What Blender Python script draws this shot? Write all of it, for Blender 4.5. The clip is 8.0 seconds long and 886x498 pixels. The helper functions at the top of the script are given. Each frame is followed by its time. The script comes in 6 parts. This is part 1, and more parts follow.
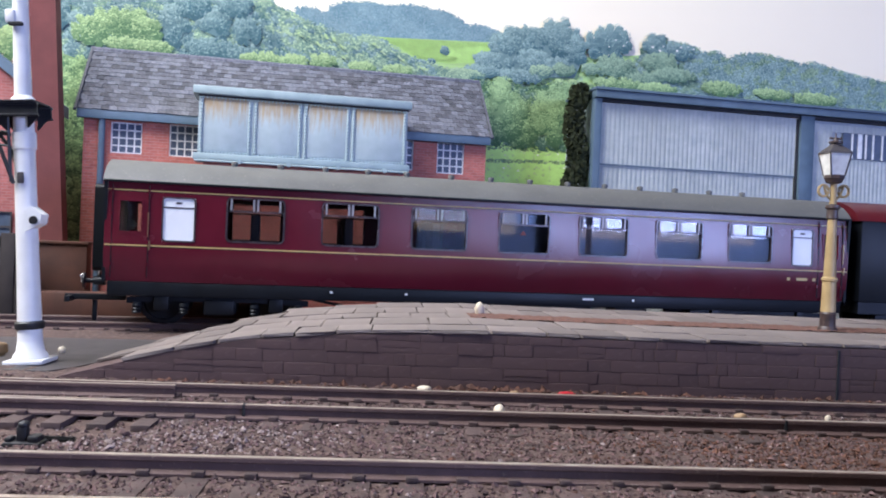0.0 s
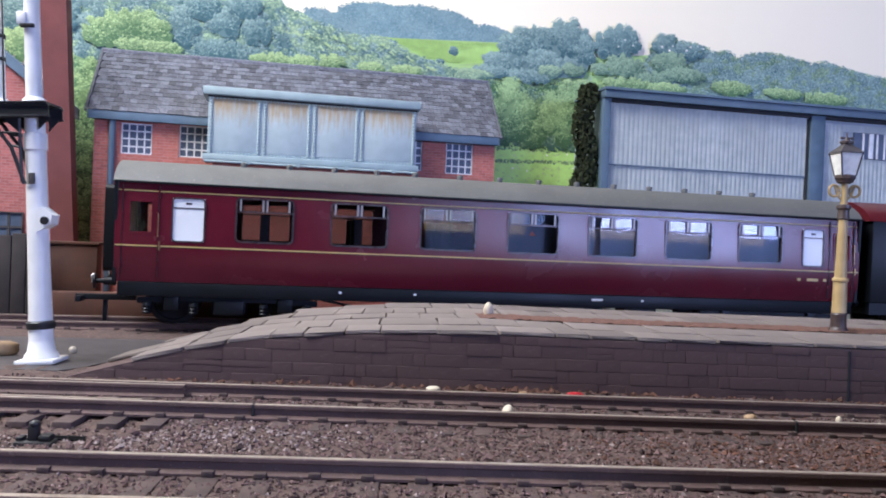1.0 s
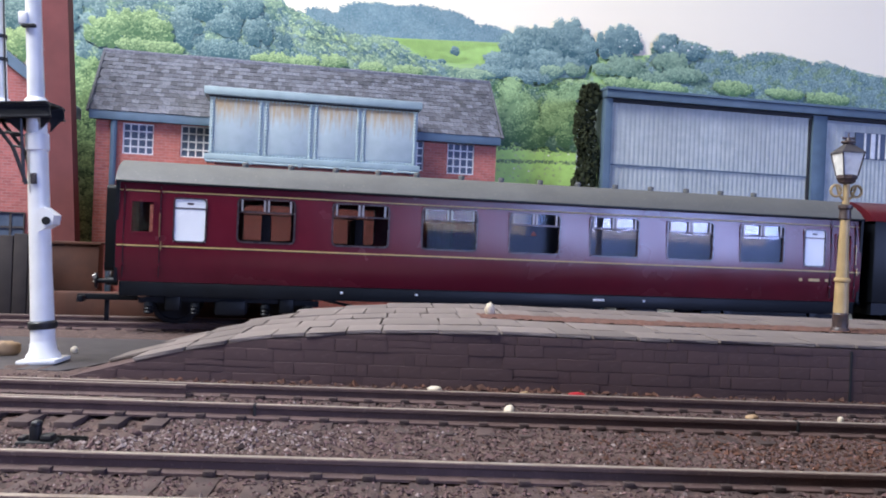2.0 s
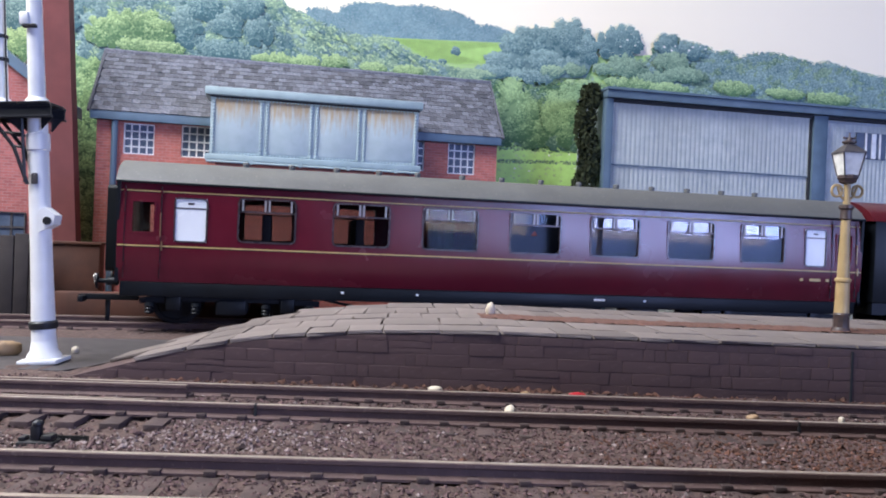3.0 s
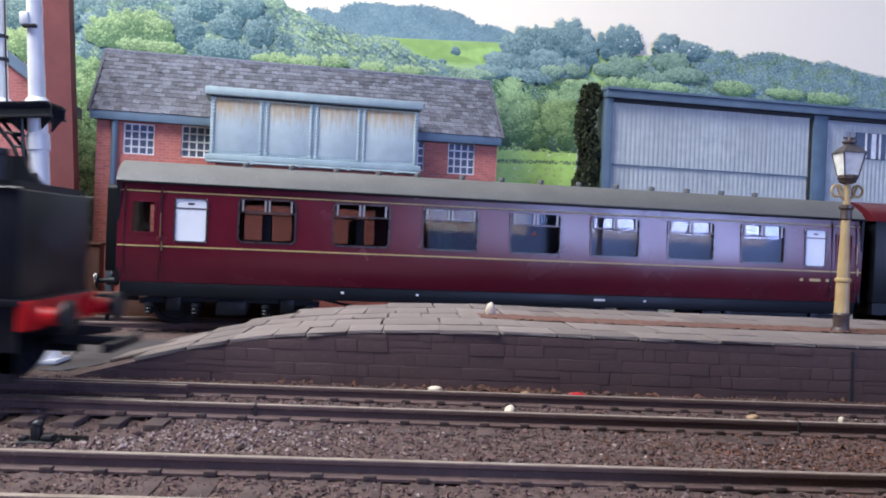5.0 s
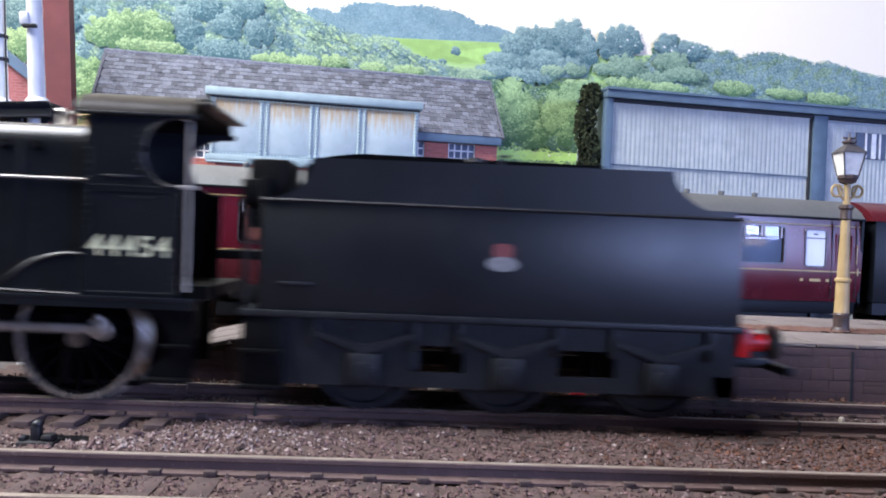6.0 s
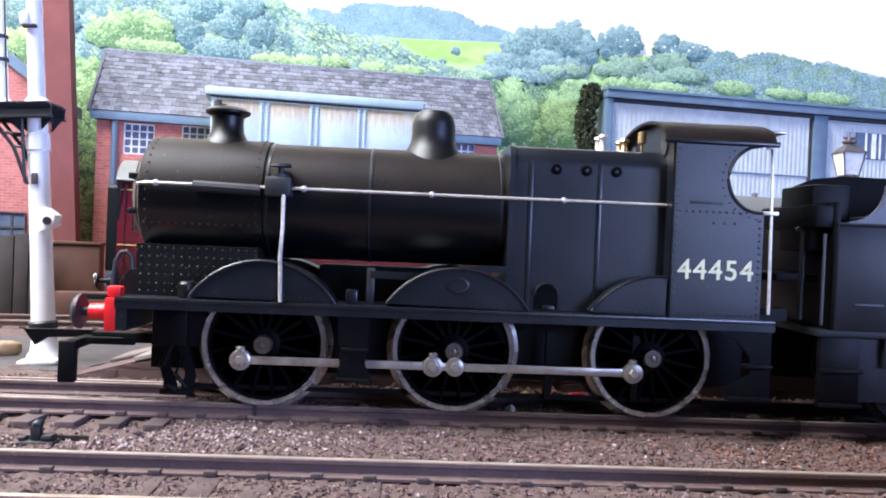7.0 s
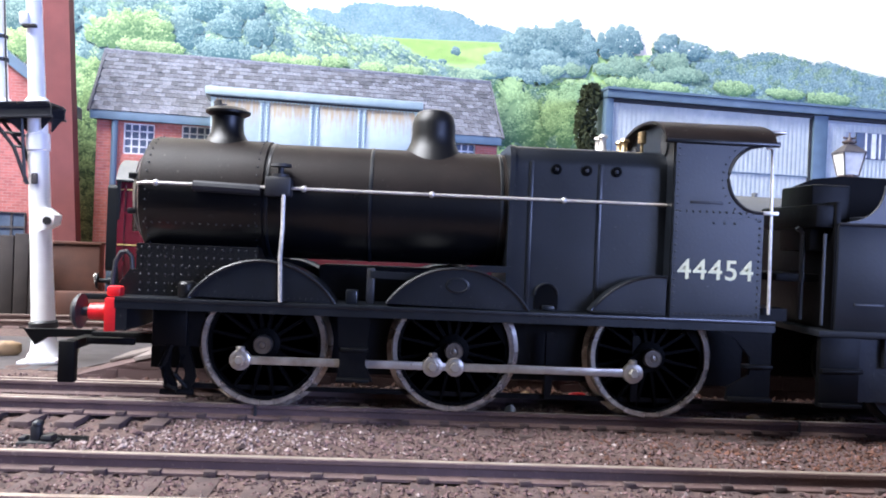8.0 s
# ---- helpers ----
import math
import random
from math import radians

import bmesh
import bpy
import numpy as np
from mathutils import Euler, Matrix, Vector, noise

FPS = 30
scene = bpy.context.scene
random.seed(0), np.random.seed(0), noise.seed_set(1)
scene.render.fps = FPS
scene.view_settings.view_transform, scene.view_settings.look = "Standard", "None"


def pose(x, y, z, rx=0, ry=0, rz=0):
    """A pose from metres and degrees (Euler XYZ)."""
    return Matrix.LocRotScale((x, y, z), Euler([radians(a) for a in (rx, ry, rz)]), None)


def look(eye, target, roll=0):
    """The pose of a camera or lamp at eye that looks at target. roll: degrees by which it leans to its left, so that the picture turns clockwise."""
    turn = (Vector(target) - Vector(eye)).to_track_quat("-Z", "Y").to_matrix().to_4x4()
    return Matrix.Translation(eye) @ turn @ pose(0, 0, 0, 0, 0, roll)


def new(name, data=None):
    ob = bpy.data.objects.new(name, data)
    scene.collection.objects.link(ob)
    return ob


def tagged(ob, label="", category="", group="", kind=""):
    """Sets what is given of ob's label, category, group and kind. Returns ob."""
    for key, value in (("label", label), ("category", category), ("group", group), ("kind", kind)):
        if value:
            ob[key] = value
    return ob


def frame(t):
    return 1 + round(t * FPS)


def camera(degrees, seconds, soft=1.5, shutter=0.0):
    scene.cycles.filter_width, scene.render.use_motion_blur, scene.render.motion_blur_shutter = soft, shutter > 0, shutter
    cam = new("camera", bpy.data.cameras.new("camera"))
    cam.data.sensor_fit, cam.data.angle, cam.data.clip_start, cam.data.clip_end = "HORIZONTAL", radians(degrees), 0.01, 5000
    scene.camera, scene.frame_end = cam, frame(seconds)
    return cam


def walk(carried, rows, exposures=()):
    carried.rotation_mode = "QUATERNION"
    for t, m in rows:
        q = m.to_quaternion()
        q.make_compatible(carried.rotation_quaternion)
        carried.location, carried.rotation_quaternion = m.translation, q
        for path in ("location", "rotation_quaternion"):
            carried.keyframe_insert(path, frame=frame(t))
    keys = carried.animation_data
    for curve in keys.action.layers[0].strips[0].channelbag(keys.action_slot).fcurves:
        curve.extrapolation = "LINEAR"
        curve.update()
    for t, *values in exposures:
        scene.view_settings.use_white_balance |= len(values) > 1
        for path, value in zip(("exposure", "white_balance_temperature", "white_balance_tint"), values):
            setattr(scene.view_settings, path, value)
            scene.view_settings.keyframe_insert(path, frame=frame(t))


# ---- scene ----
# A 4 mm scale model railway on a baseboard in a room. Lengths below are millimetres, turned into metres by MM.
MM = 0.001
cam = camera(57.84, 8.0, soft=1.9, shutter=0.5)
EYE = (-0.00897, -0.14632, 0.02887)


def aim(turn):
    """The camera's pose, turned to the right by so many degrees from where it comes to rest."""
    a = math.atan2(0.0475, 1.0) + radians(turn)
    return look(EYE, (EYE[0] + 2 * math.sin(a), EYE[1] + 2 * math.cos(a), EYE[2] - 0.0172), 2.4)


walk(cam, [(0.0, aim(0.78)), (0.25, aim(0.5)), (0.5, aim(0.29)), (1.0, aim(0.15)), (1.5, aim(0.10)), (3.0, aim(0)), (8.0, aim(0))],
     exposures=[(a, b, 6240, 13) for a, b in ((0.0, 0.27), (1.0, 0.19), (5.0, 0.17), (5.8, 0.43), (6.0, 0.56), (6.5, 0.93), (7.0, 1.12), (8.0, 1.10))])

# ---- light: a daylit window behind the camera, an unseen overhead lamp, added reflection lamps ----
world = bpy.data.worlds.new("world")
scene.world = world
world.use_nodes = True
sky = world.node_tree.nodes.new("ShaderNodeTexSky")
sky.sky_type, sky.sun_disc = "NISHITA", False
sky.sun_elevation, sky.sun_rotation = radians(35), radians(150)
world.node_tree.links.new(sky.outputs[0], world.node_tree.nodes["Background"].inputs[0])
world.node_tree.nodes["Background"].inputs[1].default_value = 0.12


def area(name, at, to, w, h, watts, colour):
    d = bpy.data.lights.new(name, "AREA")
    d.shape, d.size, d.size_y, d.energy, d.color = "RECTANGLE", w, h, watts, colour
    ob = new(name, d)
    ob.matrix_world = look(at, to)
    return ob


area("window_daylight", (0.79, -0.79, 0.175), (0.79, 0.0, 0.175), 0.48, 0.23, 8.0, (0.37, 0.49, 1.0))
# added lamp: puts a dim reflection in the coach's lower panes
area("added_lower_pane_light", (0.79, -0.79, 0.008), (0.79, 0.0, 0.008), 0.48, 0.10, 0.36, (0.30, 0.45, 1.0))
# two more added lamps: blue sheen on the cab, dim middle panes
area("added_loco_sheen_light", (0.42, -0.79, 0.175), (0.42, 0.0, 0.175), 0.2, 0.23, 0.62, (0.30, 0.45, 1.0))
area("added_mid_pane_light", (0.42, -0.79, 0.008), (0.42, 0.0, 0.008), 0.2, 0.10, 0.08, (0.30, 0.45, 1.0))
area("layout_lamp_light", (-0.31, -0.055, 0.45), (-0.06, 0.13, 0.0), 0.34, 0.34, 6.5, (0.975, 0.985, 1.0))

# ---- materials ----


def mat(name, c1, c2=None, size=3.0, rough=0.6, metal=0.0, bump=0.0, bsize=None, rnd=0.0, island=False, spec=0.5, dust=None, dusty=0.0, courses=0.0):
    """A painted, stone or metal surface: two tones in patches of a size in mm, fine relief, and a change from piece to piece."""
    m = bpy.data.materials.new(name)
    m.use_nodes = True
    nt = m.node_tree
    b = nt.nodes["Principled BSDF"]
    b.inputs["Roughness"].default_value, b.inputs["Metallic"].default_value = rough, metal
    b.inputs["Specular IOR Level"].default_value = spec
    c2 = c2 or tuple(v * 0.72 for v in c1)
    co = nt.nodes.new("ShaderNodeTexCoord")

    def tex(sz, detail=5):
        n = nt.nodes.new("ShaderNodeTexNoise")
        n.inputs["Scale"].default_value, n.inputs["Detail"].default_value = 1000.0 / sz, detail
        nt.links.new(co.outputs["Object"], n.inputs["Vector"])
        return n.outputs["Fac"]

    def mix(a, c, f, kind="MIX"):
        n = nt.nodes.new("ShaderNodeMix")
        n.data_type, n.blend_type = "RGBA", kind
        for v, s in ((f, n.inputs[0]), (a, n.inputs[6]), (c, n.inputs[7])):
            if isinstance(v, (tuple, float, int)):
                s.default_value = (*v, 1) if isinstance(v, tuple) else v
            else:
                nt.links.new(v, s)
        return n.outputs[2]

    def ramp(fac, lo, hi):
        n = nt.nodes.new("ShaderNodeMapRange")
        n.inputs[1].default_value, n.inputs[2].default_value = lo, hi
        nt.links.new(fac, n.inputs[0])
        return n.outputs[0]

    col = mix(tuple(c1), tuple(c2), ramp(tex(size), 0.35, 0.65))
    col = mix(col, tuple(v * 0.8 for v in c1), ramp(tex(size * 9, 3), 0.4, 0.75))
    if courses:
        sep, com, bt = (nt.nodes.new(n) for n in ("ShaderNodeSeparateXYZ", "ShaderNodeCombineXYZ", "ShaderNodeTexBrick"))
        nt.links.new(co.outputs["Object"], sep.inputs[0])
        nt.links.new(sep.outputs[0], com.inputs[0])
        nt.links.new(sep.outputs[2], com.inputs[1])
        nt.links.new(com.outputs[0], bt.inputs["Vector"])
        bt.inputs["Scale"].default_value, bt.inputs["Brick Width"].default_value, bt.inputs["Row Height"].default_value = 1000.0, courses * 2.8, courses
        bt.inputs["Mortar Size"].default_value = courses * 0.09
        for k, v in (("Color1", 0.82), ("Color2", 1.12), ("Mortar", 1.0)):
            bt.inputs[k].default_value = (v, v if k != "Mortar" else 1.7, v if k != "Mortar" else 1.8, 1)
        col = mix(col, bt.outputs["Color"], 1.0, "MULTIPLY")
    if dust:
        col = mix(col, tuple(dust), ramp(tex(bsize or 0.7, 6), 0.62 - 0.2 * dusty, 0.8))
    if rnd:
        if island:
            r = nt.nodes.new("ShaderNodeNewGeometry").outputs["Random Per Island"]
        else:
            r = nt.nodes.new("ShaderNodeObjectInfo").outputs["Random"]
        h = nt.nodes.new("ShaderNodeHueSaturation")
        v = nt.nodes.new("ShaderNodeMapRange")
        v.inputs[3].default_value, v.inputs[4].default_value = 1 - rnd, 1 + rnd
        nt.links.new(r, v.inputs[0])
        nt.links.new(v.outputs[0], h.inputs["Value"])
        nt.links.new(col, h.inputs["Color"])
        col = h.outputs[0]
    nt.links.new(col, b.inputs["Base Color"])
    rr = nt.nodes.new("ShaderNodeMapRange")
    rr.inputs[3].default_value, rr.inputs[4].default_value = max(0.03, rough - 0.12), min(1, rough + 0.12)
    nt.links.new(tex(size * 2.3), rr.inputs[0])
    nt.links.new(rr.outputs[0], b.inputs["Roughness"])
    if bump:
        bp = nt.nodes.new("ShaderNodeBump")
        bp.inputs["Strength"].default_value, bp.inputs["Distance"].default_value = 1.0, bump * MM
        nt.links.new(tex(bsize or size, 6), bp.inputs["Height"])
        nt.links.new(bp.outputs[0], b.inputs["Normal"])
    return m


def glass_mat(name, tint, gloss_rough=0.03):
    m = bpy.data.materials.new(name)
    m.use_nodes = True
    nt = m.node_tree
    nt.nodes.remove(nt.nodes["Principled BSDF"])
    t, g, f, x = (nt.nodes.new(n) for n in ("ShaderNodeBsdfTransparent", "ShaderNodeBsdfGlossy", "ShaderNodeFresnel", "ShaderNodeMixShader"))
    t.inputs[0].default_value, g.inputs["Roughness"].default_value, f.inputs[0].default_value = (*tint, 1), gloss_rough, 1.5
    nt.links.new(f.outputs[0], x.inputs[0])
    nt.links.new(t.outputs[0], x.inputs[1])
    nt.links.new(g.outputs[0], x.inputs[2])
    nt.links.new(x.outputs[0], nt.nodes["Material Output"].inputs[0])
    return m


M = {
    "black": mat("loco_black", (0.0066, 0.0084, 0.0120), (0.0030, 0.0040, 0.0058), 6, 0.34, bump=0.02, bsize=0.5, spec=0.5, dust=(0.16, 0.15, 0.14), dusty=-0.3),
    "gloss": mat("satin_black", (0.0028, 0.0029, 0.0036), (0.002, 0.002, 0.0025), 6, 0.42, spec=0.35, bump=0.015, bsize=0.5),
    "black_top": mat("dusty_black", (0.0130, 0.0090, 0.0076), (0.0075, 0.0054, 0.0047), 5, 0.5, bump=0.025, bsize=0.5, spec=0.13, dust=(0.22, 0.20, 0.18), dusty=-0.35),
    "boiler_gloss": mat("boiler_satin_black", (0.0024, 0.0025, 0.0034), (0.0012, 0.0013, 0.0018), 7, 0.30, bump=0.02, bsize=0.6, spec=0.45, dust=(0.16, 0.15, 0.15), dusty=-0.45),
    "black_dusty": mat("rivet_plate_black", (0.0022, 0.0022, 0.0028), (0.001, 0.0011, 0.0016), 3, 0.42, bump=0.03, bsize=0.45, spec=0.4, dust=(0.30, 0.28, 0.26), dusty=-0.2),
    "tender": mat("tender_black", (0.0085, 0.0102, 0.0145), (0.0055, 0.0066, 0.0095), 8, 0.40, bump=0.02, bsize=0.6, spec=0.45),
    "tframe": mat("tender_frame_black", (0.0105, 0.0122, 0.0165), (0.006, 0.007, 0.0095), 3, 0.5, bump=0.04, bsize=0.7, spec=0.35, dust=(0.05, 0.05, 0.055), dusty=0.0),
    "wheelblack": mat("wheel_black", (0.0014, 0.0014, 0.0018), (0.0008, 0.0008, 0.001), 3, 0.6, spec=0.06),
    "frame": mat("underframe_black", (0.002, 0.0021, 0.0027), (0.0013, 0.0013, 0.0017), 4, 0.5, bump=0.04, bsize=0.8, spec=0.14),
    "steel": mat("worn_steel", (0.30, 0.275, 0.245), (0.18, 0.15, 0.125), 2, 0.32, 0.9, bump=0.01, bsize=0.4),
    "rodsteel": mat("rod_steel", (0.48, 0.44, 0.39), (0.26, 0.21, 0.165), 2.6, 0.32, 0.6, bump=0.01, bsize=0.3),
    "tyre": mat("tyre_steel", (0.46, 0.42, 0.37), (0.22, 0.185, 0.15), 1.6, 0.28, 0.68, bump=0.01, bsize=0.4),
    "brass": mat("dull_brass", (0.50, 0.38, 0.22), (0.32, 0.22, 0.12), 1, 0.35, 0.8),
    "bright": mat("bright_metal", (0.66, 0.63, 0.58), (0.45, 0.42, 0.38), 1, 0.34, 0.5),
    "red": mat("beam_red", (0.62, 0.012, 0.016), (0.48, 0.009, 0.012), 2, 0.4),
    "cream": mat("lettering_cream", (0.66, 0.66, 0.44), (0.55, 0.55, 0.36), 1.5, 0.55),
    "crest_red": mat("crest_red", (0.20, 0.05, 0.05), None, 0.6, 0.6),
    "crest_grey": mat("crest_grey", (0.22, 0.22, 0.23), None, 0.5, 0.6),
    "coal": mat("coal", (0.012, 0.012, 0.013), (0.03, 0.03, 0.03), 1.2, 0.35, bump=0.3, bsize=1.2),
    "maroon": mat("coach_maroon", (0.105, 0.009, 0.020), (0.088, 0.007, 0.016), 9, 0.25, spec=0.52),
    "maroon_top": mat("roof_maroon", (0.10, 0.008, 0.014), (0.07, 0.007, 0.011), 9, 0.4),
    "lining": mat("coach_lining", (0.55, 0.40, 0.15), (0.45, 0.32, 0.12), 3, 0.45),
    "roofgrey": mat("coach_roof_grey", (0.122, 0.124, 0.119), (0.092, 0.093, 0.089), 12, 0.62, bump=0.02, bsize=0.8, dust=(0.2, 0.19, 0.17), dusty=0.1),
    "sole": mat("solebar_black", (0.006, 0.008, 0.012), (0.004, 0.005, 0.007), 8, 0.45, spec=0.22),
    "whitewin": mat("obscured_pane_white", (0.86, 0.88, 0.90), (0.80, 0.83, 0.86), 6, 0.25),
    "glass": glass_mat("window_glass", (0.77, 0.77, 0.78)),
    "lampglass": mat("clouded_lantern_glass", (0.82, 0.82, 0.78), (0.56, 0.56, 0.54), 2.2, 0.2),
    "winframe": mat("window_frame_dark", (0.075, 0.058, 0.066), (0.04, 0.03, 0.036), 2, 0.28, 0.3),
    "alu": mat("ventilator_alloy", (0.36, 0.35, 0.36), (0.25, 0.24, 0.25), 1, 0.45, 0.4),
    "seat": mat("seat_fabric", (0.045, 0.04, 0.045), (0.03, 0.027, 0.03), 2, 0.85),
    "bluewall": mat("pane_reflection_blue", (0.055, 0.085, 0.16), (0.03, 0.048, 0.10), 6, 0.6),
    "inside": mat("coach_interior", (0.28, 0.19, 0.14), None, 5, 0.7),
    "rail": mat("rail_side_rust", (0.128, 0.078, 0.070), (0.086, 0.053, 0.049), 4, 0.72, bump=0.08, bsize=0.6, dust=(0.2, 0.15, 0.12), dusty=0.1),
    "railtop": mat("rail_head", (0.42, 0.36, 0.30), (0.26, 0.205, 0.165), 5, 0.42, 0.4),
    "sleeper": mat("sleeper_brown", (0.082, 0.053, 0.049), (0.052, 0.035, 0.033), 3, 0.85, bump=0.15, bsize=0.7, rnd=0.25),
    "ground": mat("ballast_ground", (0.11, 0.068, 0.058), (0.045, 0.029, 0.027), 1.3, 0.95, bump=0.5, bsize=0.9, dust=(0.30, 0.23, 0.20), dusty=0.1),
    "stones": mat("ballast_stone", (0.128, 0.076, 0.074), (0.066, 0.040, 0.040), 0.8, 0.9, bump=0.1, bsize=0.4, rnd=0.6, island=True),
    "stones_pale": mat("ballast_stone_pale", (0.31, 0.25, 0.24), (0.20, 0.15, 0.145), 0.8, 0.9, rnd=0.3, island=True),
    "stones_rust": mat("ballast_stone_rust", (0.115, 0.048, 0.03), (0.06, 0.028, 0.02), 0.8, 0.9, rnd=0.4, island=True),
    "pwall": mat("platform_stone_dark", (0.112, 0.066, 0.062), (0.082, 0.048, 0.046), 3, 0.75, bump=0.16, bsize=1.1, rnd=0.07, dust=(0.15, 0.105, 0.095), dusty=-0.05),
    "joint": mat("platform_joint", (0.098, 0.060, 0.057), None, 3, 0.9, bump=0.1, bsize=0.6),
    "slab": mat("platform_slab", (0.205, 0.172, 0.160), (0.098, 0.076, 0.069), 2.4, 0.8, bump=0.28, bsize=1.0, rnd=0.2, dust=(0.30, 0.265, 0.25), dusty=0.15),
    "slabjoint": mat("slab_joint", (0.065, 0.05, 0.046), None, 3, 0.9),
    "gravel": mat("red_gravel", (0.185, 0.085, 0.062), (0.085, 0.045, 0.036), 1.0, 0.95, bump=0.5, bsize=0.8),
    "white": mat("post_white", (0.88, 0.88, 0.87), (0.78, 0.78, 0.77), 5, 0.4, bump=0.02, bsize=0.8),
    "iron": mat("ironwork_black", (0.014, 0.015, 0.019), (0.01, 0.01, 0.012), 3, 0.5, bump=0.03, bsize=0.6),
    "plate": mat("base_plate", (0.062, 0.055, 0.058), (0.038, 0.033, 0.035), 4, 0.7, bump=0.05, bsize=0.8),
    "lampcream": mat("lamp_post_cream", (0.43, 0.31, 0.15), (0.33, 0.23, 0.10), 4, 0.5, bump=0.02, bsize=0.6),
    "lampbrown": mat("lamp_iron_brown", (0.075, 0.05, 0.045), (0.04, 0.03, 0.03), 1.5, 0.45),
    "brickred": mat("brick_paper_red", (0.50, 0.15, 0.12), (0.42, 0.12, 0.10), 2.0, 0.85, bump=0.05, bsize=0.5, courses=1.1),
    "brickdark": mat("chimney_brick", (0.165, 0.043, 0.041), (0.125, 0.033, 0.032), 9, 0.8, bump=0.05, bsize=0.8),
    "brown": mat("brown_wall", (0.078, 0.027, 0.015), (0.05, 0.018, 0.011), 8, 0.8, bump=0.05, bsize=0.8),
    "darkwall": mat("dark_timber", (0.034, 0.026, 0.024), (0.022, 0.017, 0.016), 5, 0.8, bump=0.05, bsize=0.8),
    "slate": mat("roof_slate", (0.128, 0.132, 0.158), (0.066, 0.069, 0.088), 1.3, 0.75, bump=0.06, bsize=0.6, rnd=0.45, dust=(0.24, 0.245, 0.28), dusty=0.1),
    "slate_course": mat("roof_slate_courses", (0.120, 0.125, 0.150), (0.062, 0.066, 0.084), 1.3, 0.75, bump=0.06, bsize=0.6, rnd=0.5, island=True, dust=(0.24, 0.245, 0.28), dusty=0.1),
    "bluetrim": mat("blue_grey_trim", (0.105, 0.165, 0.235), (0.085, 0.135, 0.195), 6, 0.6),
    "tank": mat("tank_pale_blue", (0.42, 0.50, 0.53), (0.36, 0.44, 0.465), 4, 0.8, bump=0.02, bsize=0.8),
    "tanktrim": mat("tank_trim", (0.33, 0.42, 0.44), (0.26, 0.34, 0.36), 5, 0.6),
    "cladding": mat("corrugated_grey", (0.46, 0.49, 0.465), (0.35, 0.385, 0.375), 5, 0.6, bump=0.03, bsize=1.0, dust=(0.62, 0.60, 0.55), dusty=0.1, rnd=0.07),
    "cladding2": mat("flat_sheet_grey", (0.33, 0.37, 0.40), None, 7, 0.6),
    "shedtrim": mat("shed_trim_blue", (0.085, 0.135, 0.185), (0.065, 0.105, 0.145), 6, 0.55),
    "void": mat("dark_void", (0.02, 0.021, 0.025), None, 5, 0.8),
    "winwhite": mat("glazing_bar_white", (0.80, 0.82, 0.84), None, 3, 0.5),
    "pane": mat("model_pane_dark", (0.095, 0.125, 0.19), (0.06, 0.085, 0.13), 3, 0.5, spec=0.25),
    "housebrick": mat("house_brick", (0.40, 0.125, 0.115), (0.34, 0.105, 0.095), 3.0, 0.85, courses=1.1),
    "pebble_tan": mat("pebble_tan", (0.36, 0.24, 0.13), (0.28, 0.18, 0.10), 1.5, 0.6),
    "pebble": mat("pebble_cream", (0.66, 0.58, 0.45), (0.50, 0.42, 0.30), 1.5, 0.6),
    "redscrap": mat("red_scrap", (0.55, 0.02, 0.03), None, 1, 0.5),
    "wood": mat("baseboard_wood", (0.30, 0.21, 0.13), (0.22, 0.15, 0.09), 30, 0.7),
    "edgepaint": mat("blocker_dark_blue", (0.022, 0.034, 0.06), (0.016, 0.025, 0.045), 20, 0.7),
    "roomwall": mat("room_plaster", (0.045, 0.045, 0.048), (0.04, 0.04, 0.042), 300, 0.9),
    "roomfloor": mat("room_carpet", (0.10, 0.09, 0.085), (0.08, 0.07, 0.065), 40, 0.95),
    "sky": mat("printed_sky", (0.96, 0.855, 0.655), (0.93, 0.82, 0.615), 120, 0.8),
}
for key, c in (("leaf_blue", (0.24, 0.36, 0.33)), ("leaf_far", (0.225, 0.35, 0.31)), ("leaf_deep", (0.135, 0.24, 0.175)), ("leaf_mid", (0.20, 0.345, 0.17)), ("leaf_lit", (0.31, 0.50, 0.20)),
               ("leaf_lime", (0.45, 0.66, 0.24)), ("meadow", (0.46, 0.70, 0.22)), ("meadow_far", (0.43, 0.62, 0.25)), ("shade_green", (0.095, 0.165, 0.115)),
               ("bush", (0.03, 0.037, 0.016)), ("hedge", (0.20, 0.28, 0.15)), ("sheep", (0.85, 0.83, 0.75))):
    M[key] = mat("printed_" + key, c, tuple(v * 0.85 for v in c), 4, 0.85, rnd=0.1, island=True, spec=0.2)



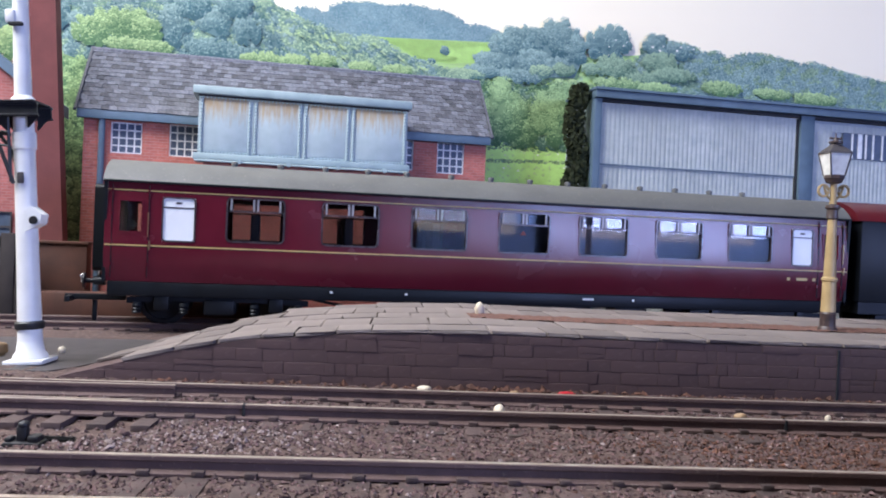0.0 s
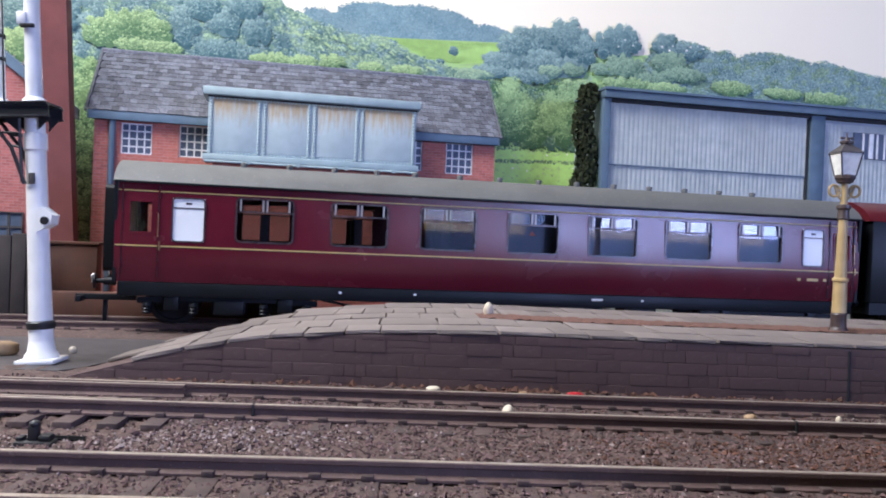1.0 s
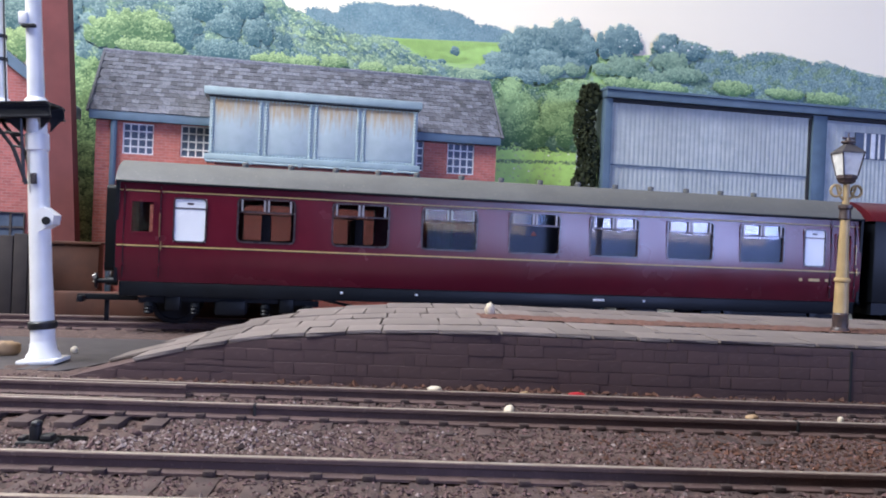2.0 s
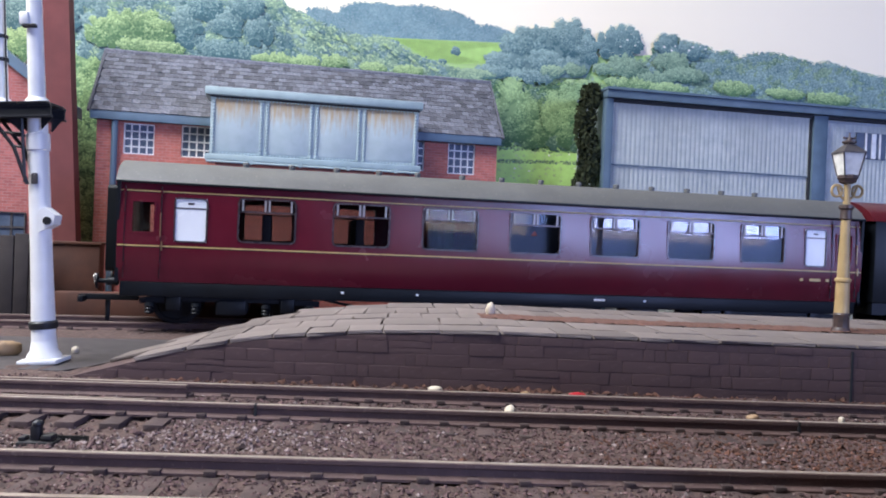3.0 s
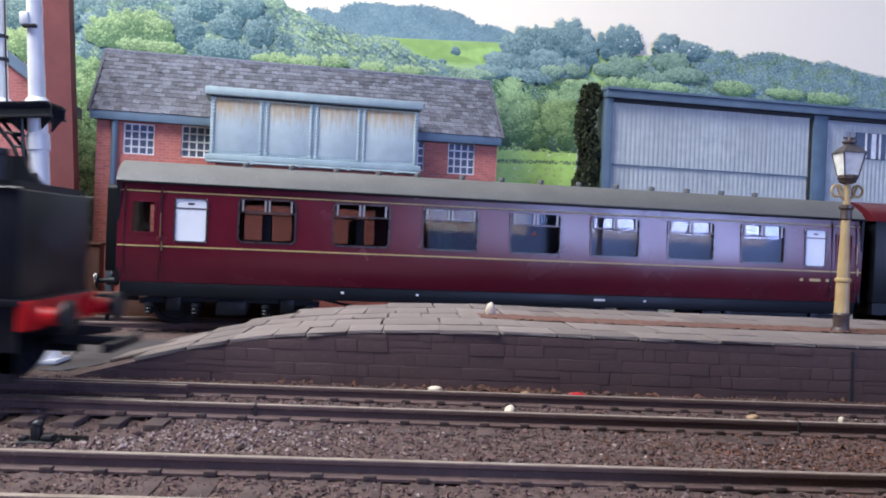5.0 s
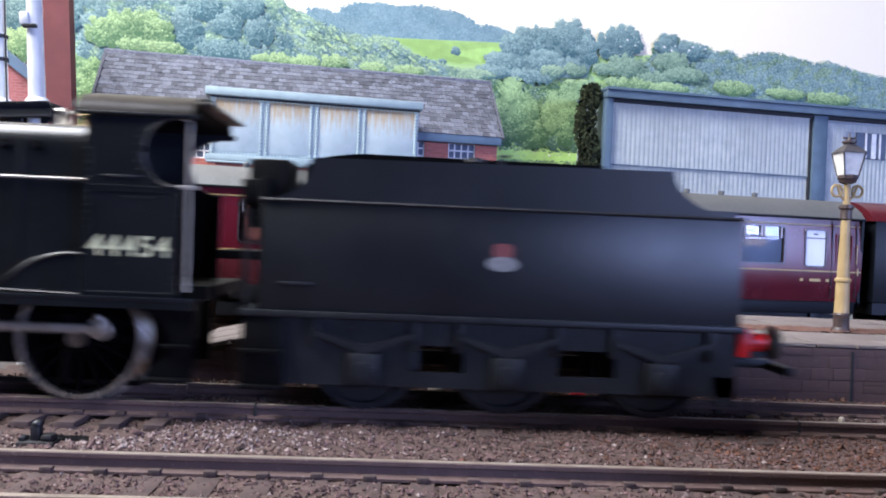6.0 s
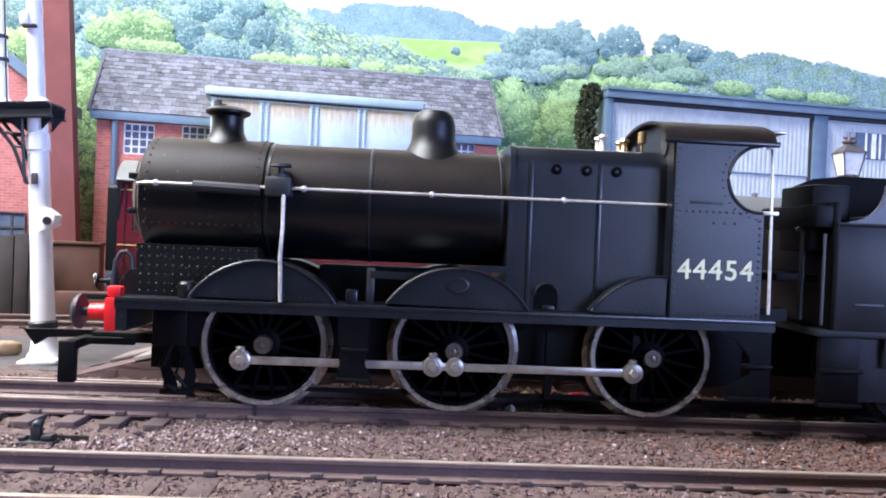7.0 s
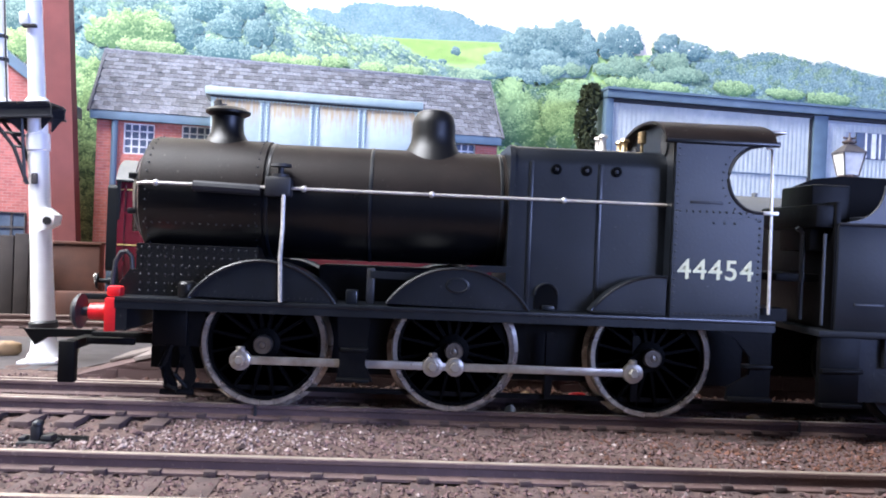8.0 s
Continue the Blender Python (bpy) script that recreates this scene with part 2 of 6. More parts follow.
def stained_panel():
    """Pale blue paint with ragged rust running down from the upper edge."""
    m = mat("tank_panel_stained", (0.43, 0.51, 0.54), (0.37, 0.45, 0.475), 4, 0.8, bump=0.02, bsize=0.8)
    nt = m.node_tree
    b = nt.nodes["Principled BSDF"]
    paint = b.inputs["Base Color"].links[0].from_socket
    co, mp, no, no2, sep, add, rg, mx = (nt.nodes.new(n) for n in ("ShaderNodeTexCoord", "ShaderNodeMapping", "ShaderNodeTexNoise", "ShaderNodeTexNoise", "ShaderNodeSeparateXYZ", "ShaderNodeMath", "ShaderNodeMapRange", "ShaderNodeMix"))
    mp.inputs["Scale"].default_value = (900, 300, 120)
    no.inputs["Scale"].default_value, no.inputs["Detail"].default_value = 1.0, 5
    no2.inputs["Scale"].default_value, no2.inputs["Detail"].default_value = 420, 4
    nt.links.new(co.outputs["Object"], mp.inputs[0])
    nt.links.new(mp.outputs[0], no.inputs["Vector"])
    nt.links.new(co.outputs["Object"], no2.inputs["Vector"])
    nt.links.new(co.outputs["Object"], sep.inputs[0])
    add.operation = "MULTIPLY_ADD"
    add.inputs[1].default_value = 0.020
    nt.links.new(no.outputs["Fac"], add.inputs[0])
    nt.links.new(sep.outputs[2], add.inputs[2])
    rg.inputs[1].default_value, rg.inputs[2].default_value, rg.inputs[4].default_value = 0.0825, 0.0910, 0.95
    nt.links.new(add.outputs[0], rg.inputs[0])
    rust = nt.nodes.new("ShaderNodeMix")
    rust.data_type = mx.data_type = "RGBA"
    rust.inputs[6].default_value, rust.inputs[7].default_value = (0.44, 0.36, 0.235, 1), (0.33, 0.215, 0.11, 1)
    nt.links.new(no2.outputs["Fac"], rust.inputs[0])
    nt.links.new(rg.outputs[0], mx.inputs[0])
    nt.links.new(paint, mx.inputs[6])
    nt.links.new(rust.outputs[2], mx.inputs[7])
    nt.links.new(mx.outputs[2], b.inputs["Base Color"])
    return m


M["tankpanel"] = stained_panel()

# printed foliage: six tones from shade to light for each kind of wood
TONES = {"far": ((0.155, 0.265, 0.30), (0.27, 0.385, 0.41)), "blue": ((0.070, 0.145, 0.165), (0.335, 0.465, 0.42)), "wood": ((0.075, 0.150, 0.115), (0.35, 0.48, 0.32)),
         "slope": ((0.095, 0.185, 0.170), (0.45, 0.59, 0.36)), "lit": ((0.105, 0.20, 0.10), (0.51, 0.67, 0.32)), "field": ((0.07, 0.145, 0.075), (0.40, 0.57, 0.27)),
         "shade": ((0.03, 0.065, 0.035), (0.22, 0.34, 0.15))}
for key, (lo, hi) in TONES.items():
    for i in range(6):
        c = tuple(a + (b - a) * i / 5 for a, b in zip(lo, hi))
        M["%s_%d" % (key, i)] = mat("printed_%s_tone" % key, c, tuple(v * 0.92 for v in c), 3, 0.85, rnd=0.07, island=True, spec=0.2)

# ---- building blocks ----


def mm(x, y, z, rx=0, ry=0, rz=0):
    return pose(x * MM, y * MM, z * MM, rx, ry, rz)


def link_mesh(name, bm, material, parent=None, label="", smooth=True):
    bmesh.ops.recalc_face_normals(bm, faces=bm.faces)
    if smooth:
        for f in bm.faces:
            f.smooth = True
        for e in bm.edges:
            e.smooth = len(e.link_faces) == 2 and e.calc_face_angle(3) < 0.6
    bmesh.ops.scale(bm, vec=(MM, MM, MM), verts=bm.verts)
    me = bpy.data.meshes.new(name)
    bm.to_mesh(me)
    bm.free()
    for m in (material if isinstance(material, (list, tuple)) else [material]):
        me.materials.append(M[m])
    ob = new(name, me)
    ob.parent = parent
    if label:
        ob["label"] = label
    return ob


def part(name, bm, material, parent, label=""):
    return link_mesh(name, bm, material, parent, label)


def solid(name, bm, material, label, category, group="", kind="", m=None):
    ob = link_mesh(name, bm, material)
    if m is not None:
        ob.matrix_basis = m
    return tagged(ob, label, category, group, kind)


def thing(name, m, label, category, group="", kind=""):
    ob = new(name)
    ob.empty_display_size = 0.005
    ob.matrix_basis = m
    return tagged(ob, label, category, group, kind)


def B():
    return bmesh.new()


def box(bm, x0, x1, y0, y1, z0, z1, bev=0.0, mi=0):
    r = bmesh.ops.create_cube(bm, size=1.0, matrix=Matrix.Translation(((x0 + x1) / 2, (y0 + y1) / 2, (z0 + z1) / 2)) @ Matrix.Diagonal((x1 - x0, y1 - y0, z1 - z0, 1)))
    fs = {f for v in r["verts"] for f in v.link_faces}
    for f in fs:
        f.material_index = mi
    if bev:
        bmesh.ops.bevel(bm, geom=list({e for v in r["verts"] for e in v.link_edges}), offset=bev, segments=2, profile=0.5, affect="EDGES", material=-1)
    return bm


def prism(bm, pts, a, b, axis="y", mi=0):
    """A polygon drawn out from a to b along an axis. For y the points are (x, z), for x (y, z), for z (x, y)."""
    def at(p, d):
        return {"y": (p[0], d, p[1]), "x": (d, p[0], p[1]), "z": (p[0], p[1], d)}[axis]
    v0, v1 = [bm.verts.new(at(p, a)) for p in pts], [bm.verts.new(at(p, b)) for p in pts]
    fs = [bm.faces.new(v0), bm.faces.new(v1)]
    n = len(pts)
    fs += [bm.faces.new((v0[i], v0[(i + 1) % n], v1[(i + 1) % n], v1[i])) for i in range(n)]
    for f in fs:
        f.material_index = mi
    return bm


AX = {"z": Matrix.Identity(4), "x": pose(0, 0, 0, 0, 90, 0), "y": pose(0, 0, 0, 90, 0, 0)}


def lathe(bm, prof, seg=24, at=(0, 0, 0), axis="z", mi=0, m=None):
    """Profile of (radius, height) turned round an axis; for y the height runs towards the camera."""
    t = m or (Matrix.Translation(at) @ AX[axis])
    rings = []
    for r, h in prof:
        if r < 1e-6:
            rings.append([bm.verts.new(t @ Vector((0, 0, h)))])
        else:
            rings.append([bm.verts.new(t @ Vector((r * math.cos(2 * math.pi * i / seg), r * math.sin(2 * math.pi * i / seg), h))) for i in range(seg)])
    for a, b in zip(rings, rings[1:]):
        for i in range(seg):
            j = (i + 1) % seg
            vs = [a[i % len(a)], a[j % len(a)], b[j % len(b)], b[i % len(b)]]
            vs = list(dict.fromkeys(vs))
            if len(vs) > 2:
                bm.faces.new(vs).material_index = mi
    for g in (rings[0], rings[-1]):
        if len(g) > 2:
            bm.faces.new(g).material_index = mi
    return bm


def tube(bm, pts, r, seg=8, mi=0):
    """A round bar along a line of points."""
    rings = []
    pts = [Vector(p) for p in pts]
    for i, p in enumerate(pts):
        d = (pts[min(i + 1, len(pts) - 1)] - pts[max(i - 1, 0)]).normalized()
        t = Matrix.Translation(p) @ d.to_track_quat("Z", "Y").to_matrix().to_4x4()
        rings.append([bm.verts.new(t @ Vector((r * math.cos(2 * math.pi * k / seg), r * math.sin(2 * math.pi * k / seg), 0))) for k in range(seg)])
    for a, b in zip(rings, rings[1:]):
        for k in range(seg):
            bm.faces.new((a[k], a[(k + 1) % seg], b[(k + 1) % seg], b[k])).material_index = mi
    bm.faces.new(rings[0]).material_index = mi
    bm.faces.new(rings[-1]).material_index = mi
    return bm


def ball(bm, c, r, sub=1, sq=(1, 1, 1), mi=0):
    v = bmesh.ops.create_icosphere(bm, subdivisions=sub, radius=r, matrix=Matrix.Translation(c) @ Matrix.Diagonal((*sq, 1)))["verts"]
    for f in {f for w in v for f in w.link_faces}:
        f.material_index = mi
    return bm


def rounded(x0, x1, z0, z1, r, n=4):
    out = []
    for cx, cz, a in ((x1 - r, z1 - r, 0), (x0 + r, z1 - r, 90), (x0 + r, z0 + r, 180), (x1 - r, z0 + r, 270)):
        out += [(cx + r * math.cos(radians(a + 90 * i / n)), cz + r * math.sin(radians(a + 90 * i / n))) for i in range(n + 1)]
    return out


def ring(bm, x0, x1, z0, z1, w, y0, y1, r=1.0, mi=0):
    """A rounded frame of width w, from y0 to y1."""
    o, i = rounded(x0, x1, z0, z1, r), rounded(x0 + w, x1 - w, z0 + w, z1 - w, max(0.05, r - w))
    loops = [[bm.verts.new((p[0], y, p[1])) for p in l] for l, y in ((o, y0), (i, y0), (i, y1), (o, y1))]
    n = len(o)
    for a, b in zip(loops, loops[1:] + loops[:1]):
        for k in range(n):
            bm.faces.new((a[k], a[(k + 1) % n], b[(k + 1) % n], b[k])).material_index = mi
    return bm


def pierced(bm, x0, x1, z0, z1, holes, y, t, bend=None, extra=(), mi=0):
    """A sheet from y to y + t with rectangular openings (x0, x1, z0, z1); bend gives its lean by height."""
    xs = sorted({x0, x1, *(h[0] for h in holes), *(h[1] for h in holes)})
    zs = sorted({z0, z1, *extra, *(h[2] for h in holes), *(h[3] for h in holes)})
    keep = {}
    for i in range(len(xs) - 1):
        for k in range(len(zs) - 1):
            cx, cz = (xs[i] + xs[i + 1]) / 2, (zs[k] + zs[k + 1]) / 2
            if not any(h[0] < cx < h[1] and h[2] < cz < h[3] for h in holes):
                keep[i, k] = True
    vs = {}

    def v(i, k, s):
        if (i, k, s) not in vs:
            vs[i, k, s] = bm.verts.new((xs[i], y + (bend(zs[k]) if bend else 0) + s * t, zs[k]))
        return vs[i, k, s]
    for i, k in keep:
        c = ((i, k), (i + 1, k), (i + 1, k + 1), (i, k + 1))
        for s in (0, 1):
            bm.faces.new([v(*p, s) for p in c]).material_index = mi
        for (a, b), nb in (((0, 1), (i, k - 1)), ((1, 2), (i + 1, k)), ((2, 3), (i, k + 1)), ((3, 0), (i - 1, k))):
            if nb not in keep:
                bm.faces.new((v(*c[a], 0), v(*c[b], 0), v(*c[b], 1), v(*c[a], 1))).material_index = mi
    return bm


def lettering(name, text, size, m, material, parent, label=""):
    cu = bpy.data.curves.new(name, "FONT")
    cu.body, cu.size, cu.extrude, cu.offset = text, size * MM, 0.03 * MM, 0.05 * MM
    cu.space_character = 1.12
    tmp = bpy.data.objects.new(name + "_line", cu)
    scene.collection.objects.link(tmp)
    bpy.context.view_layer.update()
    me = bpy.data.meshes.new_from_object(tmp.evaluated_get(bpy.context.evaluated_depsgraph_get()))
    bpy.data.objects.remove(tmp)
    bpy.data.curves.remove(cu)
    me.materials.clear()
    me.materials.append(M[material])
    ob = new(name, me)
    ob.parent, ob.matrix_basis = parent, m
    if label:
        ob["label"] = label
    return ob


# The far siding, its buildings and the backdrop stand at nine degrees to the front tracks.
FAR = mm(-94.5, 96, 0, 0, 0, 9)
rng = random.Random(7)

# ---- the room and the baseboard ----


def room():
    w = B()
    pierced(w, -1250, 1100, -750, 640, [(320, 520, -45, 290), (550, 1030, -45, 290)], -860, 60)
    solid("wall_south", w, "roomwall", "plain plaster room wall with a window and an added lamp opening", "wall", kind="structure")
    # added, never in view: hides the horizon from the coach panes' reflections
    solid("garden_fence", box(B(), -200, 4200, -1660, -1600, -750, 58), "edgepaint", "unseen dark board added outside the windows to darken pane reflections", "fence", kind="structure")
    for name, a in (("wall_north", (-1250, 1100, 420, 480)), ("wall_west", (-1310, -1250, -860, 480)), ("wall_east", (1100, 1160, -860, 480))):
        solid(name, box(B(), a[0], a[1], a[2], a[3], -750, 640), "roomwall", "plain plaster wall of the room", "wall", kind="structure")
    solid("floor", box(B(), -1310, 1160, -860, 480, -810, -750), "roomfloor", "dark carpeted room floor", "floor", kind="structure")
    solid("ceiling", box(B(), -1310, 1160, -860, 480, 640, 700), "roomwall", "plain plaster ceiling of the room", "ceiling", kind="structure")
    t = thing("layout_table", mm(0, 130, -750), "wooden baseboard table that carries the model railway", "table", kind="structure")
    part("board", box(B(), -1150, 950, -210, 215, 728, 744.5, 2), "wood", t)
    # added out of view: keeps low window light off the right foreground
    part("edge_board", box(B(), 62, 950, -216, -210, 728, 774, 1), "edgepaint", t, "unseen dark blue board added to shade the right foreground")
    for x in (-1080, 880):
        for y in (-180, 180):
            part("leg", box(B(), x - 25, x + 25, y - 25, y + 25, 0, 728, 2), "wood", t)


room()


def soil(x, y):
    """Height of the ballast; it lies lower between the sleepers and rises to the platform."""
    h = -2.65 if y < 11 else -2.65 + 1.35 * min(1, (y - 11) / 6)
    if y > 30:
        h = -1.3 - 1.2 * min(1, (y - 30) / 40)
    open_bed = max(0.0, min(1.0, (-44 - x) / 8)) * max(0.0, 1 - abs(y + 16) / 9)
    h -= 0.9 * min(1, 2 * open_bed)
    return h + 0.45 * noise.noise((x * 0.35, y * 0.35, 0)) + 0.35 * noise.noise((x * 1.1, y * 1.1, 4)) + (0.5 * noise.noise((x * 0.07, y * 0.07, 9)) if y < 11 else 0)


def ground():
    xs = [-1150 + 65 * i for i in range(16)] + [-110 + 0.9 * i for i in range(270)] + [133 + 48 * i for i in range(18)]
    ys = [-78 + 0.8 * i for i in range(125)] + [22 + 5 * i for i in range(26)] + [165, 220, 290, 345]
    me = bpy.data.meshes.new("ground")
    n = len(ys)
    me.from_pydata([(x * MM, y * MM, soil(x, y) * MM) for x in xs for y in ys], [],
                   [(i * n + k, (i + 1) * n + k, (i + 1) * n + k + 1, i * n + k + 1) for i in range(len(xs) - 1) for k in range(n - 1)])
    me.polygons.foreach_set("use_smooth", [True] * len(me.polygons))
    me.materials.append(M["ground"])
    tagged(new("ground", me), "brown ballast and earth of the model railway", "ground", kind="structure")


ground()


def stones(name, material, count, pick, seed, lo=0.17, hi=0.40):
    r = np.random.RandomState(seed)
    oct_v = np.array([(1, 0, 0), (-1, 0, 0), (0, 1, 0), (0, -1, 0), (0, 0, 1), (0, 0, -1)], float)
    oct_f = [(0, 2, 4), (2, 1, 4), (1, 3, 4), (3, 0, 4), (2, 0, 5), (1, 2, 5), (3, 1, 5), (0, 3, 5)]
    vs, fs = [], []
    while len(vs) < count * 6:
        x, y = pick(r)
        if any(abs(y - c) < 1.3 for c in (-8.25, 8.25, -41.75, -58.25)):
            continue
        if x < -48 and -20 < y < -9 and r.rand() < 0.7:
            continue
        s = r.uniform(lo, hi) * (1.7 if r.rand() < 0.05 else 1)
        q = oct_v * (s * r.uniform(0.6, 1.3, (6, 1))) + r.uniform(-0.3, 0.3, (6, 3)) * s
        a = r.uniform(0, 6.28)
        q = q @ np.array([(math.cos(a), -math.sin(a), 0), (math.sin(a), math.cos(a), 0), (0, 0, 0.8)])
        k = len(vs)
        vs += [tuple((p + (x, y, soil(x, y) + s * 0.3)) * MM) for p in q]
        fs += [tuple(i + k for i in f) for f in oct_f]
    me = bpy.data.meshes.new(name)
    me.from_pydata(vs, [], fs)
    me.materials.append(M[material])
    return new(name, me)


tagged(stones("ballast", "stones", 21000, lambda r: (112 - 207 * r.rand() ** 0.75, r.uniform(-60, 17.5)), 1), "loose brown and pinkish track ballast", "ballast", kind="stuff")
tagged(stones("pale_ballast", "stones_pale", 1500, lambda r: (r.normal(-42, 14), r.normal(-24, 6)) if r.rand() < 0.45 else (r.uniform(-95, 112), r.uniform(-60, 17.5)), 2),
       "pale grey and white chips among the ballast", "ballast", kind="stuff")
# rusty stones, gathered at the right to put its dimness into colour
tagged(stones("rusty_ballast", "stones_rust", 5200, lambda r: (r.normal(72, 26), r.normal(-22, 14)) if r.rand() < 0.8 else (r.uniform(-60, 110), r.uniform(8, 17.5)), 3),
       "rust-stained brown ballast, also painted shade in the right foreground", "ballast", kind="stuff")


tagged(stones("weed_tufts", "stones_rust", 260, lambda r: (r.normal(14, 7), r.uniform(15.5, 18.4)) if r.rand() < 0.6 else (r.uniform(-60, 95), r.uniform(16.8, 18.4)), 8, 0.3, 0.8),
       "reddish-brown dirt and weeds along the wall foot", "dirt", kind="stuff")


def track(label, m, x0, x1, near0, near1, pitch=6.8):
    t = thing("railway_track", m, label, "track", kind="structure")
    sec = [(-1.2, -2.5), (1.2, -2.5), (1.2, -2.15), (0.28, -1.75), (0.28, -0.85), (0.62, -0.6), (0.62, -0.1), (0.5, 0.0), (-0.5, 0.0), (-0.62, -0.1), (-0.62, -0.6), (-0.28, -0.85), (-0.28, -1.75), (-1.2, -2.15)]
    for s in (-1, 1):
        b = prism(B(), [(s * 8.75 + p[0], p[1] - 0.02) for p in sec], x0, x1, "x")
        rail = part("rail", b, "rail", t)
        part("rail_head", box(B(), x0, x1, s * 8.75 - 0.5, s * 8.75 + 0.5, -0.03, 0.0), "railtop", rail, "worn bright top of the rail")

    if near0 == -95:
        low = [(p[0] * 0.8, p[1]) for p in sec]
        for y0, y1, xe in ((-6.6, -7.1, -52.5), (6.3, 7.2, -49)):
            v = B()
            prism(v, [(p[0], p[1] - 0.12) for p in low], 0, 300, "x")
            blade = part("switch_rail", v, "rail", t, "rusty switch rail lying beside the running rail")
            blade.matrix_basis = mm(xe, y1, 0, 0, 0, 180 + math.degrees(math.atan2(y1 - y0, 60)))
            part("rail_head", box(B(), 0, 300, -0.4, 0.4, -0.14, -0.1), "railtop", blade, "worn bright top of the rail")
        for x in (-33.4, 61.0):
            part("rail_joint", box(B(), x, x + 0.45, -9.5, -8.0, -1.9, 0.01), "void", t, "dark gap at a rail joint")

    def one(bm, x):
        box(bm, x - 1.6, x + 1.6, -15.5, 15.5, -4.2, -2.5, 0.15)
        for s in (-1, 1):
            for d in (-1, 1):
                box(bm, x - 0.8, x + 0.8, s * 8.75 + (0.5 if d > 0 else -1.6), s * 8.75 + (1.6 if d > 0 else -0.5), -2.5, -1.7, 0.15)
    b = B()
    one(b, 0)
    first = None
    rest = []
    x = x0 + pitch / 2
    while x < x1:
        if near0 < x < near1:
            if first is None:
                first = part("sleeper", b, "sleeper", t)
                ob = first
            else:
                ob = new("sleeper", first.data)
                ob.parent = t
            ob.matrix_basis = mm(x + rng.uniform(-0.2, 0.2), rng.uniform(-0.4, 0.4), 0, 0, 0, rng.uniform(-1, 1))
        else:
            rest.append(x)
        x += pitch
    b = B()
    for x in rest:
        box(b, x - 1.6, x + 1.6, -15.5, 15.5, -4.2, -2.5)
    tagged(part("sleepers", b, "sleeper", t), kind="stuff")


track("weathered main line track with rusty rails", mm(0, 0, 0), -1140, 940, -95, 125)
track("weathered nearer track with rusty rails", mm(2.2, -50, 0), -1140, 930, -75, 80)
track("siding track behind the platform", FAR @ mm(0, 18.5, 0), -500, 800, -60, 60)

# ---- the platform ----
RISE = ((-76, -0.6), (-55.6, 4.9), (-38.7, 8.3), (-17, 10.2), (8, 11.1), (36, 10.8), (900, 10.6))
BACK = ((-76, 27), (-72, 35), (-64, 48), (-53, 59), (-41, 73), (-30, 83), (-10, 90), (900, 92))


def along(table, x):
    return float(np.interp(x, [p[0] for p in table], [p[1] for p in table]))


